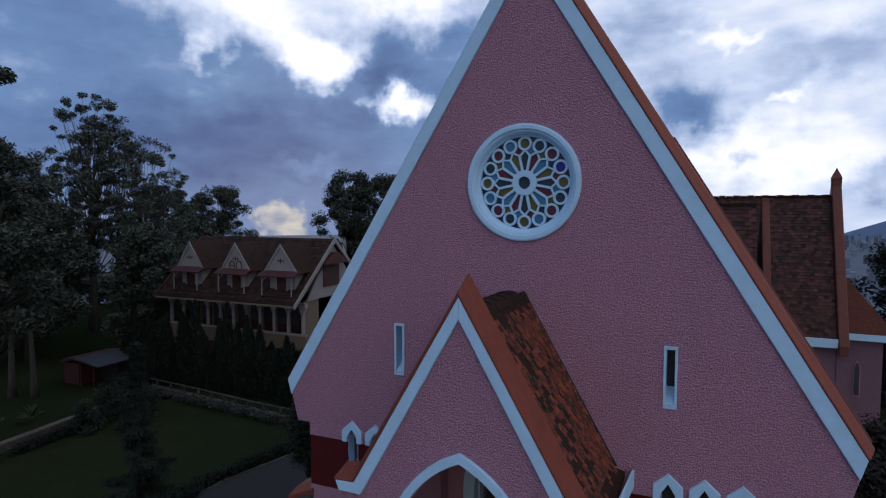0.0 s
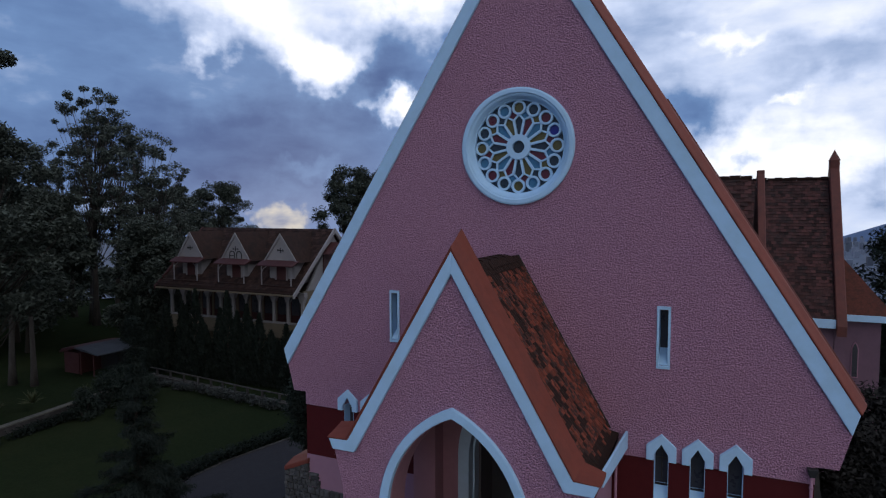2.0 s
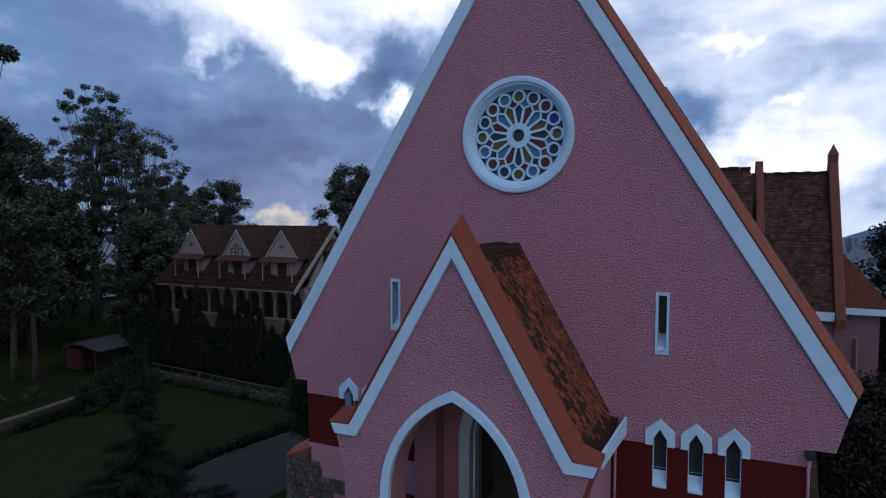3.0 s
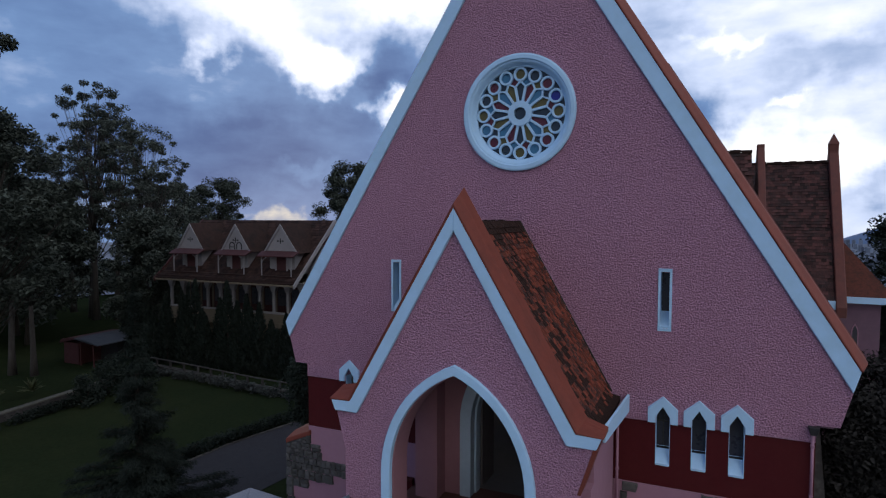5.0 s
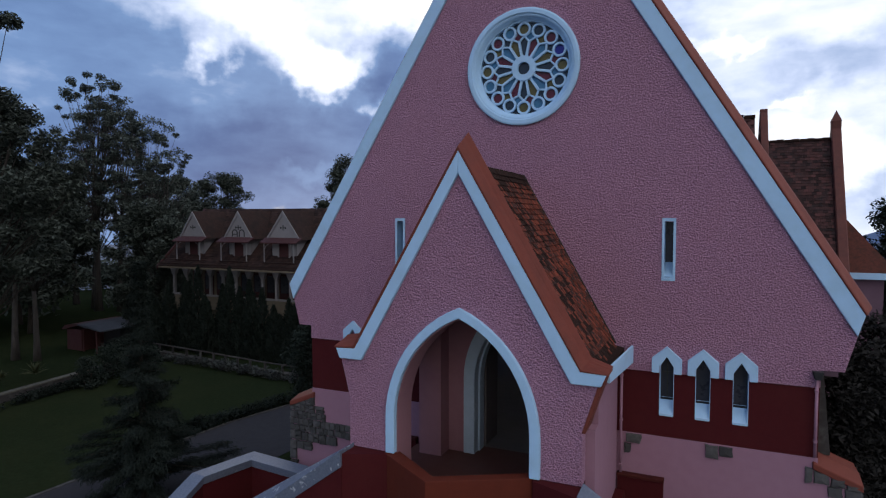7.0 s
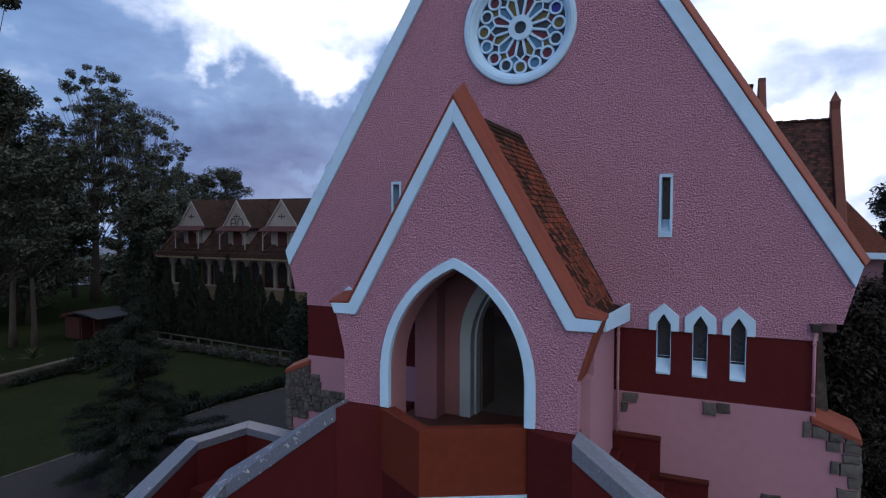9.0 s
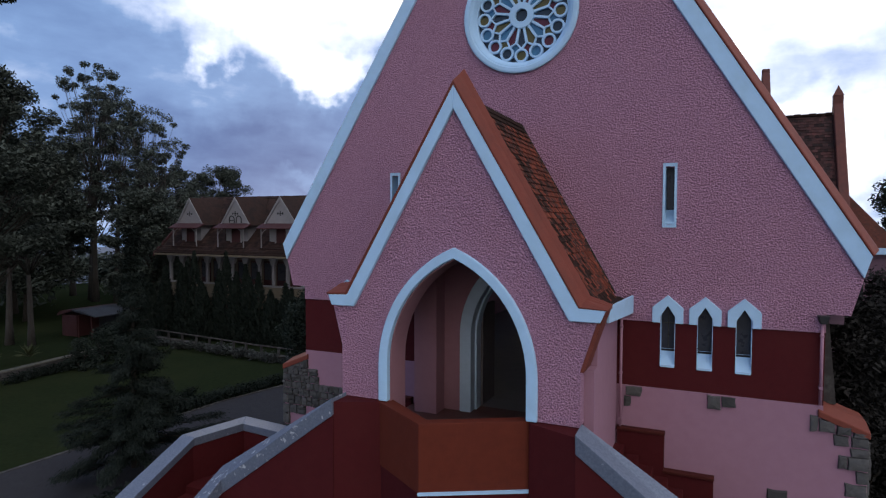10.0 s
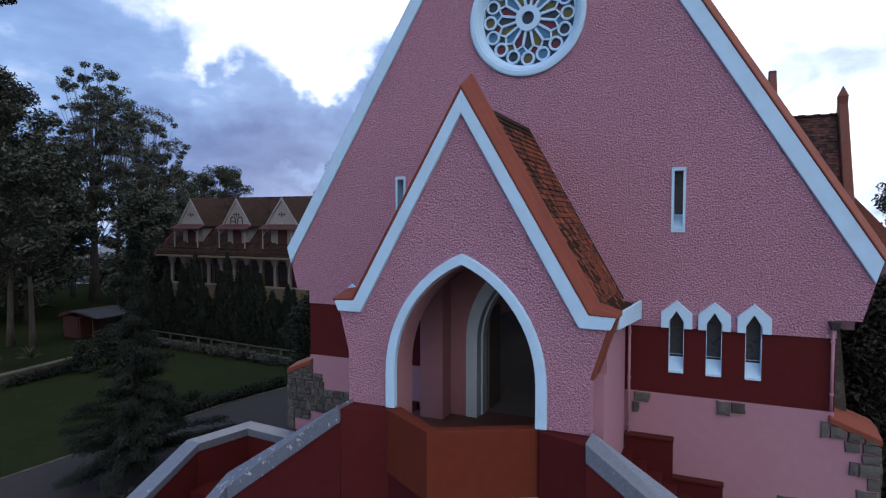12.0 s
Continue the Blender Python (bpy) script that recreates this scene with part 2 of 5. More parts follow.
M = dict(
    # the darker grain colour holds both dirt and the shadow in the pits
    roughcast=material("pink_roughcast", (0.605, 0.322, 0.45), (0.405, 0.2, 0.284), rough=0.95, grain=44, amount=1.0, crisp=(0.36, 0.62), spec=0.2, stain=(0.46, 0.232, 0.305), stain_scale=0.55, stain_amount=0.25, bump=1.0, bump_scale=38, bump_distance=0.066, lumps=True),
    # pink with the red floor and ceiling's bounced light mixed into its colour
    porch_pink=material("bounce_warmed_pink_limewash", (0.31, 0.15, 0.178), (0.27, 0.128, 0.155), rough=0.88, grain=5, amount=0.6, stain=(0.26, 0.125, 0.14), stain_scale=0.8, stain_amount=0.3, bump=0.25, bump_scale=70),
    # the pink limewash again, darker: shade on wing and transept put into it
    wing_pink=material("shaded_pink_limewash", (0.155, 0.09, 0.125), (0.125, 0.072, 0.103), rough=0.9, grain=4, amount=0.8, stain=(0.105, 0.07, 0.09), stain_scale=0.7, stain_amount=0.5, bump=0.3, bump_scale=60),
    pink=material("pink_limewash", (0.305, 0.16, 0.215), (0.27, 0.138, 0.187), rough=0.88, grain=5, amount=0.6, stain=(0.275, 0.145, 0.183), stain_scale=0.8, stain_amount=0.3, bump=0.25, bump_scale=70),
    maroon=material("dark_red_paint", (0.068, 0.0088, 0.0105), (0.053, 0.007, 0.0085), spec=0.12, rough=0.75, grain=8, amount=0.6, stain=(0.07, 0.012, 0.012), stain_scale=1.1, stain_amount=0.5, bump=0.25, bump_scale=50),
    brick_red=material("brick_red_paint", (0.118, 0.024, 0.0138), (0.092, 0.0185, 0.011), spec=0.12, rough=0.7, grain=6, amount=0.6, stain=(0.095, 0.02, 0.0125), stain_scale=1.5, stain_amount=0.45, bump=0.2, bump_scale=50),
    coping=material("terracotta_paint", (0.17, 0.0405, 0.0265), (0.135, 0.0325, 0.0215), rough=0.75, grain=7, amount=0.7, stain=(0.09, 0.029, 0.022), stain_scale=1.6, stain_amount=0.5, bump=0.25, bump_scale=45, spec=0.25),
    white=material("pale_blue_white_paint", (0.385, 0.585, 0.795), (0.345, 0.53, 0.715), rough=0.65, grain=5, amount=0.6, stain=(0.30, 0.43, 0.52), stain_scale=1.3, stain_amount=0.35, bump=0.15, bump_scale=60),
    cap=material("pale_parapet_paint", (0.1348, 0.1583, 0.2132), (0.1001, 0.1192, 0.1653), rough=0.6, grain=26, amount=1.0, crisp=(0.38, 0.62), stain=(0.4, 0.43, 0.47), stain_scale=7.0, stain_amount=0.6, edge=(0.66, 0.7), bump=0.3, bump_scale=40),
    cap_worn=material("worn_parapet_paint", (0.1348, 0.1583, 0.2132), (0.1001, 0.1192, 0.1653), rough=0.6, grain=26, amount=1.0, crisp=(0.38, 0.62), stain=(0.62, 0.65, 0.68), stain_scale=6.0, stain_amount=0.7, edge=(0.575, 0.64), bump=0.3, bump_scale=40),
    ledge=material("dark_red_ledge_paint", (0.066, 0.0145, 0.0115), (0.05, 0.011, 0.009), spec=0.12, rough=0.7, grain=7, amount=0.7, bump=0.2, bump_scale=50),
    # terracotta darkened in colour to put the rear gables' copings in shade
    coping_shaded=material("stained_shaded_terracotta_paint", (0.135, 0.042, 0.033), (0.095, 0.031, 0.026), rough=0.8, grain=6, amount=0.8, stain=(0.055, 0.028, 0.025), stain_scale=1.3, stain_amount=0.6, bump=0.3, bump_scale=40),
    grey_white=material("grey_white_gloss_paint", (0.42, 0.52, 0.62), (0.36, 0.45, 0.54), rough=0.5, grain=6, amount=0.6, bump=0.1),
    tile=material("old_clay_tile", (0.205, 0.05, 0.029), (0.135, 0.036, 0.023), rough=0.85, grain=20, amount=0.8, stain=(0.035, 0.022, 0.02), stain_scale=5.5, stain_amount=0.95, edge=(0.47, 0.58), spec=0.2, bump=0.4, bump_scale=70, per_piece=0.45),
    tile_joined=material("old_clay_tile_joined", (0.205, 0.05, 0.029), (0.135, 0.036, 0.023), rough=0.85, grain=20, amount=0.8, stain=(0.035, 0.022, 0.02), stain_scale=5.5, stain_amount=0.95, edge=(0.47, 0.58), spec=0.2, bump=0.4, bump_scale=70, per_piece=0.45, islands=True),
    # weathered tile, its colour also darkened to make these roofs look backlit
    tile_far=material("weathered_shaded_clay_tile", (0.075, 0.027, 0.024), (0.038, 0.016, 0.016), rough=0.88, grain=9, amount=0.8, stain=(0.022, 0.018, 0.018), stain_scale=2.2, stain_amount=0.85, bump=0.4, bump_scale=40, per_piece=0.75, islands=True),
    wing_tile=material("red_clay_tile", (0.11, 0.036, 0.026), (0.065, 0.024, 0.019), rough=0.85, grain=14, amount=0.9, stain=(0.04, 0.024, 0.02), stain_scale=3.0, stain_amount=0.8, bump=0.5, bump_scale=30, spec=0.15),
    house_tile=material("brown_clay_tile", (0.046, 0.025, 0.021), (0.026, 0.0165, 0.0145), rough=0.9, grain=5, amount=0.9, stain=(0.0145, 0.0125, 0.012), stain_scale=1.4, stain_amount=0.8, bump=0.4, bump_scale=40, per_piece=0.45, islands=True, spec=0.1),
    moss=material("black_mossy_tile", (0.02, 0.015, 0.0135), (0.045, 0.019, 0.014), spec=0.1, rough=0.95, grain=22, amount=0.7, bump=0.6, bump_scale=50),
    stone=material("grey_field_stone", (0.083, 0.079, 0.078), (0.05, 0.048, 0.048), rough=0.9, grain=14, amount=0.8, stain=(0.05, 0.05, 0.045), stain_scale=3.5, stain_amount=0.6, bump=0.6, bump_scale=24, bump_distance=0.02, per_piece=0.45),
    mortar=material("dark_mortar", (0.05, 0.045, 0.043), rough=0.95, spec=0.1, grain=12, stain=(0.12, 0.115, 0.11), stain_scale=2.5, stain_amount=0.7, bump=0.5, bump_scale=60),
    dark=material("dark_backing_and_door", (0.12, 0.10, 0.10), rough=0.9, grain=4, bump=0.1),
    nave_tile=material("grey_floor_tile", (0.17, 0.165, 0.17), (0.13, 0.125, 0.13), rough=0.5, grain=4, bump=0.1),
    interior=material("cream_interior_plaster", (0.4, 0.36, 0.34), rough=0.9, grain=4, bump=0.1),
    floor_tile=material("red_floor_tile", (0.12, 0.05, 0.042), (0.09, 0.038, 0.032), rough=0.55, grain=5, bump=0.1),
    iron=material("dark_iron", (0.03, 0.03, 0.032), rough=0.55, grain=40, metal=0.6, bump=0.1),
    brass=material("ochre_painted_bar", (0.04, 0.035, 0.022), rough=0.5, grain=40, bump=0.1),
    pane_dark=glass("dark_window_glass", (0.042, 0.042, 0.052), 0.3),
    olive=glass("olive_glass", (0.105, 0.088, 0.028)),
    slate=glass("slate_blue_glass", (0.02, 0.035, 0.055)),
    ruby=glass("ruby_glass", (0.10, 0.015, 0.03)),
    cobalt=glass("cobalt_glass", (0.015, 0.02, 0.22)),
    azure=glass("azure_glass", (0.05, 0.17, 0.30)),
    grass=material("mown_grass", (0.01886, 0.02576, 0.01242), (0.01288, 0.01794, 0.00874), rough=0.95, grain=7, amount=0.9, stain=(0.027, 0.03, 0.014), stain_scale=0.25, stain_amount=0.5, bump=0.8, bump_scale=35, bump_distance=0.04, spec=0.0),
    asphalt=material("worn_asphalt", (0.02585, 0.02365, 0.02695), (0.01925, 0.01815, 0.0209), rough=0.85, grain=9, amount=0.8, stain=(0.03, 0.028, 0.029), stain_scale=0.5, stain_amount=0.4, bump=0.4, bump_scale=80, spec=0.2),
    leaf=material("dark_foliage", (0.07187, 0.08194, 0.069), (0.04888, 0.05894, 0.05031), rough=0.8, grain=2, amount=0.9, bump=0.0, per_piece=0.35, islands=True, spec=0.0),
    leaf_far=material("eucalyptus_foliage", (0.09257, 0.1058, 0.09257), (0.06613, 0.07935, 0.07009), rough=0.8, grain=1.5, amount=0.9, bump=0.0, per_piece=0.35, islands=True, spec=0.0),
    leaf_grey=material("grey_green_foliage", (0.075, 0.078, 0.08), (0.035, 0.042, 0.036), rough=0.8, grain=3, amount=1.0, bump=0.0, per_piece=0.6, islands=True, spec=0.03),
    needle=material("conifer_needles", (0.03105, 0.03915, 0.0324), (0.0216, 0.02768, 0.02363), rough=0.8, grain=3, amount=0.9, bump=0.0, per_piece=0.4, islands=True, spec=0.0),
    bark=material("pale_bark", (0.066, 0.0576, 0.0516), (0.036, 0.0312, 0.0276), spec=0.1, rough=0.9, grain=6, amount=0.9, bump=0.6, bump_scale=12, stretch=(1, 1, 0.25)),
    bark_dark=material("dark_bark", (0.042, 0.035, 0.0294), (0.0252, 0.021, 0.0168), spec=0.1, rough=0.95, grain=8, amount=0.9, bump=0.6, bump_scale=14, stretch=(1, 1, 0.25)),
    house_wall=material("cream_house_plaster", (0.135, 0.108, 0.075), (0.1, 0.08, 0.056), rough=0.9, grain=3, amount=0.6, stain=(0.17, 0.135, 0.095), stain_scale=0.6, stain_amount=0.4, bump=0.15),
    house_white=material("white_house_paint", (0.225, 0.21, 0.22), (0.175, 0.165, 0.17), rough=0.8, grain=4, amount=0.5, stain=(0.14, 0.13, 0.125), stain_scale=0.9, stain_amount=0.35, bump=0.1),
    house_red=material("dark_red_shutter", (0.05, 0.0125, 0.0125), rough=0.7, grain=8, bump=0.1),
    # foliage browned nearly to black: shade beside the nave put into its colour
    shade_leaf=material("shade_blackened_foliage", (0.0336, 0.032, 0.0304), (0.0208, 0.02, 0.0192), rough=0.8, grain=3, amount=0.9, bump=0.0, per_piece=0.5, islands=True, spec=0.0),
    tarp=material("grey_sheet_roof", (0.032, 0.035, 0.043), (0.024, 0.026, 0.032), rough=0.6, grain=3, amount=0.8, bump=0.2, bump_scale=6),
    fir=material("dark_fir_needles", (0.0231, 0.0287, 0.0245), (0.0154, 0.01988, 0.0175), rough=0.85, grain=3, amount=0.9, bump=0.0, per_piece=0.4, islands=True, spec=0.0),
    worn_top=material("worn_concrete", (0.1275, 0.117, 0.0975), (0.075, 0.069, 0.06), rough=0.9, grain=5, amount=1.0, stain=(0.03, 0.03, 0.026), stain_scale=1.3, stain_amount=0.7, bump=0.4, bump_scale=30, spec=0.1),
    agave=material("yellow_green_agave", (0.055, 0.06, 0.028), (0.035, 0.042, 0.02), rough=0.7, grain=8, amount=0.8, bump=0.0, spec=0.1),
    # distance haze is mixed into the next three base colours
    hill=material("haze_tinted_hill", (0.07, 0.12, 0.225), (0.055, 0.095, 0.185), rough=1.0, grain=0.006, amount=0.8, bump=0),
    valley=material("haze_tinted_valley", (0.05, 0.076, 0.125), (0.036, 0.056, 0.095), rough=1.0, grain=0.02, amount=0.9, bump=0),
    far_town=material("haze_tinted_far_houses", (0.14, 0.165, 0.22), (0.095, 0.115, 0.16), rough=0.9, grain=0.5, bump=0, per_piece=0.5, islands=True),
)

# ---- mesh helpers ----


def part(name, bm, mat_name, parent=None, label="", bevel=0.0, smooth=False):
    """Links a bmesh as ONE mesh object, under a thing or a part."""
    bmesh.ops.remove_doubles(bm, verts=bm.verts[:], dist=0.0002)
    bmesh.ops.recalc_face_normals(bm, faces=bm.faces[:])
    if bevel:
        sharp = [e for e in bm.edges if len(e.link_faces) == 2 and e.calc_face_angle(0) > 0.5]
        bmesh.ops.bevel(bm, geom=sharp, offset=bevel, segments=1, affect="EDGES", clamp_overlap=True)
    me = bpy.data.meshes.new(name)
    bm.to_mesh(me)
    bm.free()
    me.materials.append(M[mat_name])
    if smooth:
        me.shade_smooth()
    return put_under(name, me, parent, label)


def put_under(name, me, parent=None, label=""):
    ob = new(name, me)
    if parent:
        ob.parent = parent
        root = parent
        m = Matrix()
        while root:
            m = root.matrix_basis if root.parent is None else m
            root = root.parent
        ob.matrix_parent_inverse = m.inverted() if parent.parent is None else Matrix()
    if label:
        ob["label"] = label
    return ob


def thing(name, at, label, category, group="", kind=""):
    ob = new(name)
    ob.empty_display_size = 0.2
    ob.matrix_basis = Matrix.Translation(at)
    return tagged(ob, label, category, group, kind)


def on(axis, a, b, c):
    """A point from its two coordinates in the outline's plane and the one along the extrusion."""
    return {"y": (a, c, b), "x": (c, a, b), "z": (a, b, c)}[axis]


def slab(bm, axis, outline, lo, hi, holes=()):
    """An outline in the plane across axis, given thickness from lo to hi; holes go right through."""
    loops = [outline, *holes]
    ends = []
    for c in (lo, hi):
        rings = [[bm.verts.new(on(axis, a, b, c)) for a, b in loop] for loop in loops]
        ends.append(rings)
        if holes:
            edges = [bm.edges.new((r[i], r[(i + 1) % len(r)])) for r in rings for i in range(len(r))]
            bmesh.ops.triangle_fill(bm, use_beauty=True, use_dissolve=False, edges=edges)
        else:
            bm.faces.new(rings[0])
    for r0, r1 in zip(*ends):
        for i in range(len(r0)):
            j = (i + 1) % len(r0)
            bm.faces.new((r0[i], r0[j], r1[j], r1[i]))
    return bm


def box(bm, x0, x1, y0, y1, z0, z1):
    return slab(bm, "z", [(x0, y0), (x1, y0), (x1, y1), (x0, y1)], z0, z1)


def B():
    return bmesh.new()


def ring_prism(bm, sections):
    """Closed cross-sections (lists of 3D points, equal lengths) joined one to the next, with end caps."""
    rings = [[bm.verts.new(p) for p in s] for s in sections]
    for a, b in zip(rings, rings[1:]):
        for i in range(len(a)):
            j = (i + 1) % len(a)
            bm.faces.new((a[i], a[j], b[j], b[i]))
    bm.faces.new(rings[0])
    bm.faces.new(rings[-1])
    return bm


def tube(bm, points, radii, sides=8):
    sections = []
    for i, (p, r) in enumerate(zip(points, radii)):
        way = Vector(points[min(i + 1, len(points) - 1)]) - Vector(points[max(i - 1, 0)])
        q = way.to_track_quat("Z", "Y")
        sections.append([Vector(p) + q @ Vector((r * math.cos(2 * math.pi * k / sides), r * math.sin(2 * math.pi * k / sides), 0)) for k in range(sides)])
    return ring_prism(bm, sections)


def pointed(cx, half, foot, spring, apex, steps=10):
    """The outline of a pointed arch, from its left foot over the apex to its right foot."""
    h = apex - spring
    r = (half * half + h * h) / (2 * half)
    end = math.asin(h / r)
    right = [(cx + half - r + r * math.cos(end * i / steps), spring + r * math.sin(end * i / steps)) for i in range(steps + 1)]
    left = [(2 * cx - x, z) for x, z in right]
    return [(cx - half, foot), *left, *reversed(right[:-1]), (cx + half, foot)]


def circle(cx, cz, r, steps=48, start=0.0):
    return [(cx + r * math.cos(start + 2 * math.pi * i / steps), cz + r * math.sin(start + 2 * math.pi * i / steps)) for i in range(steps)]

# ---- ground ----
GROUND = -1.8


def ground_height(x, y):
    """The level garden on a hilltop that falls away to the valley."""
    d = math.hypot(x + 8, y - 6)
    fall = min(max(0.0, d - 62), 1400)
    return GROUND - 0.16 * fall ** 1.05


def build_ground():
    bm = B()
    rings = [0, 6, 12, 18, 25, 32, 40, 50, 62, 75, 95, 125, 170, 240, 340, 470, 800, 1500, 3000, 4500]
    sides = 56
    rows = []
    for r in rings:
        if r == 0:
            rows.append([bm.verts.new((-8, 6, GROUND))])
            continue
        row = []
        for k in range(sides):
            a = 2 * math.pi * k / sides
            x, y = -8 + r * math.cos(a), 6 + r * math.sin(a)
            bumpy = 0.0 if r < 70 else noise.noise(Vector((x * 0.01, y * 0.01, 0))) * min(8.0, r * 0.02)
            row.append(bm.verts.new((x, y, ground_height(x, y) + bumpy)))
        rows.append(row)
    for k in range(sides):
        bm.faces.new((rows[0][0], rows[1][k], rows[1][(k + 1) % sides]))
    for a, b in zip(rows[1:], rows[2:]):
        for k in range(sides):
            j = (k + 1) % sides
            bm.faces.new((a[k], b[k], b[j], a[j]))
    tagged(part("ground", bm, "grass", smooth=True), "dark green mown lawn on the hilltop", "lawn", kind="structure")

    # the drive beside the nave, with its bend towards the forecourt
    bm = B()
    left = [(-16.2, -30), (-15.2, -8), (-14.75, -2.0), (-14.4, 2.6), (-14.1, 6.0), (-13.4, 8.8), (-12.2, 13), (-11.6, 40)]
    right = [(8, -30), (-9.6, -8), (-10.6, -2.6), (-10.2, 2.6), (-9.8, 6.0), (-9.6, 8.8), (-9.2, 13), (-8.6, 40)]
    slab(bm, "z", left + right[::-1], GROUND - 0.1, GROUND + 0.02)
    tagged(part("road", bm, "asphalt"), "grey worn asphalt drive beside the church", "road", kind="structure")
    bm = B()
    for a, b in zip(left, left[1:]):
        w = (Vector((b[0] - a[0], b[1] - a[1])).normalized()) * 0.14
        slab(bm, "z", [a, b, (b[0] - w.y, b[1] + w.x), (a[0] - w.y, a[1] + w.x)], GROUND - 0.1, GROUND + 0.035)
    tagged(part("kerb", bm, "mortar"), "low dark concrete kerb along the drive", "kerb", kind="structure")


build_ground()

# ---- church: facade ----
church = thing("church", (0, 0, GROUND), "pink roughcast gabled church with pale blue-white trim, red tiled roofs", "church")
APEX = (0.04, 14.8)           # outer point of the white gable band
FOOT, FLARE = (6.13, 4.9), (5.86, 3.87)
BAND_TOP, BAND_LOW = 3.55, 2.27
LANCETS = [2.94, 3.59, 4.24]
PC, PY = -0.27, -2.9           # the porch: its axis and the plane of its front
DOOR = pointed(PC, 1.06, 1.3, 3.0, 4.45)


def build_facade():
    wins = sorted([-x for x in LANCETS] + LANCETS)
    # upper wall, roughcast, cut round the lancets' heads, with the rose and the slits
    low = [(-5.5, BAND_TOP)]
    for c in wins[:3]:
        low += [(c - 0.13, BAND_TOP), (c - 0.13, 3.67), (c, 3.88), (c + 0.13, 3.67), (c + 0.13, BAND_TOP)]
    door = [p for p in DOOR if p[1] > BAND_TOP]
    dx = next(abs(a[0] - PC) for a in DOOR if a[1] > BAND_TOP)
    low += [(PC - dx, BAND_TOP), *door[1:-1], (PC + dx, BAND_TOP)]
    for c in wins[3:]:
        low += [(c - 0.13, BAND_TOP), (c - 0.13, 3.67), (c, 3.88), (c + 0.13, 3.67), (c + 0.13, BAND_TOP)]
    low += [(5.5, BAND_TOP)]
    outline = low + [(5.5, FLARE[1]), (FLARE[0], FLARE[1]), FOOT, APEX, (-FOOT[0], FOOT[1]), (-FLARE[0], FLARE[1]), (-5.5, FLARE[1])]
    holes = [circle(-0.02, 9.745, 1.08, 56)]
    for s in (-1, 1):
        c = s * 2.935
        holes.append([(c - 0.085, 5.42), (c + 0.085, 5.42), (c + 0.085, 6.5), (c - 0.085, 6.5)])
    part("upper_wall", slab(B(), "y", outline, -0.03, 0.42, holes), "roughcast", church, "pink roughcast upper wall")
    # painted band with the lancets' lower halves, parted by the door
    for x0, x1, ws in ((-5.5, PC - 1.06, wins[:3]), (PC + 1.06, 5.5, wins[3:])):
        top = []
        for c in ws:
            top += [(c - 0.13, BAND_TOP), (c - 0.13, 2.7), (c + 0.13, 2.7), (c + 0.13, BAND_TOP)]
        part("wall_band", slab(B(), "y", [(x0, BAND_TOP), *top, (x1, BAND_TOP), (x1, BAND_LOW), (x0, BAND_LOW)], 0.0, 0.42), "maroon", church, "dark red painted band")
        part("lower_wall", slab(B(), "y", [(x0, BAND_LOW), (x1, BAND_LOW), (x1, GROUND - 0.2), (x0, GROUND - 0.2)], -0.012, 0.42), "pink", church, "smooth pink lower wall")
    # white band and terracotta coping on both rakes
    ax, az = APEX
    for s in (-1, 1):
        foot = (s * FOOT[0], FOOT[1])
        slope = (az - FOOT[1]) / abs(foot[0] - ax)
        drop = 0.285 / math.cos(math.atan(slope))
        inner = (s * 6.02, 4.52)
        band = [foot, (ax, az), (ax, az - drop), inner]
        part("gable_band", slab(B(), "y", band, -0.085, 0.02), "white", church, "pale blue-white gable band", bevel=0.012)
        way = Vector((ax - foot[0], 0, az - foot[1])).normalized()
        up = Vector((s * way.z, 0, abs(way.x)))
        sections = []
        for x, z in (foot, (ax, az)):
            p = Vector((x, 0, z))
            mitre = 0.0 if (x, z) == foot else abs(way.z / way.x)
            sections.append([p + up * h + way * (h * mitre) + Vector((0, y, 0)) for y, h in ((-0.1 if s > 0 else -0.07, 0.003), (-0.1 if s > 0 else -0.07, 0.03 if s > 0 else 0.007), (0.2, 0.17 if s > 0 else 0.01), (0.3, 0.19 if s > 0 else 0.01), (0.55, 0.14 if s > 0 else 0.0), (0.55, -0.12), (0.3, -0.14))])
        part("coping", ring_prism(B(), sections), "coping", church, "terracotta painted coping", bevel=0.012)
        if s > 0:  # the nave roof's verge shows past the coping over the lower part of the rake
            k = (10.5 - FOOT[1]) / (az - FOOT[1])
            a_, b_ = Vector((foot[0], 0, foot[1])), Vector((foot[0] + (ax - foot[0]) * k, 0, 10.5))
            edge_ = [a_ - up * 0.1, a_ + up * 0.225, b_ + up * 0.225, b_ - up * 0.1]
            part("roof_verge", slab(B(), "y", [(p.x, p.z) for p in edge_], 0.56, 0.95), "coping_shaded", church, "stained dark terracotta roof verge", bevel=0.015)
    for s in (-1, 1):
        edge = [(s * 5.5, FLARE[1]), (s * FLARE[0], FLARE[1]), (s * FOOT[0], FOOT[1]), (s * 5.5, FOOT[1] + 0.6)]
        part("wall_return", slab(B(), "y", edge, 0.43, 0.75), "pink", church)


build_facade()


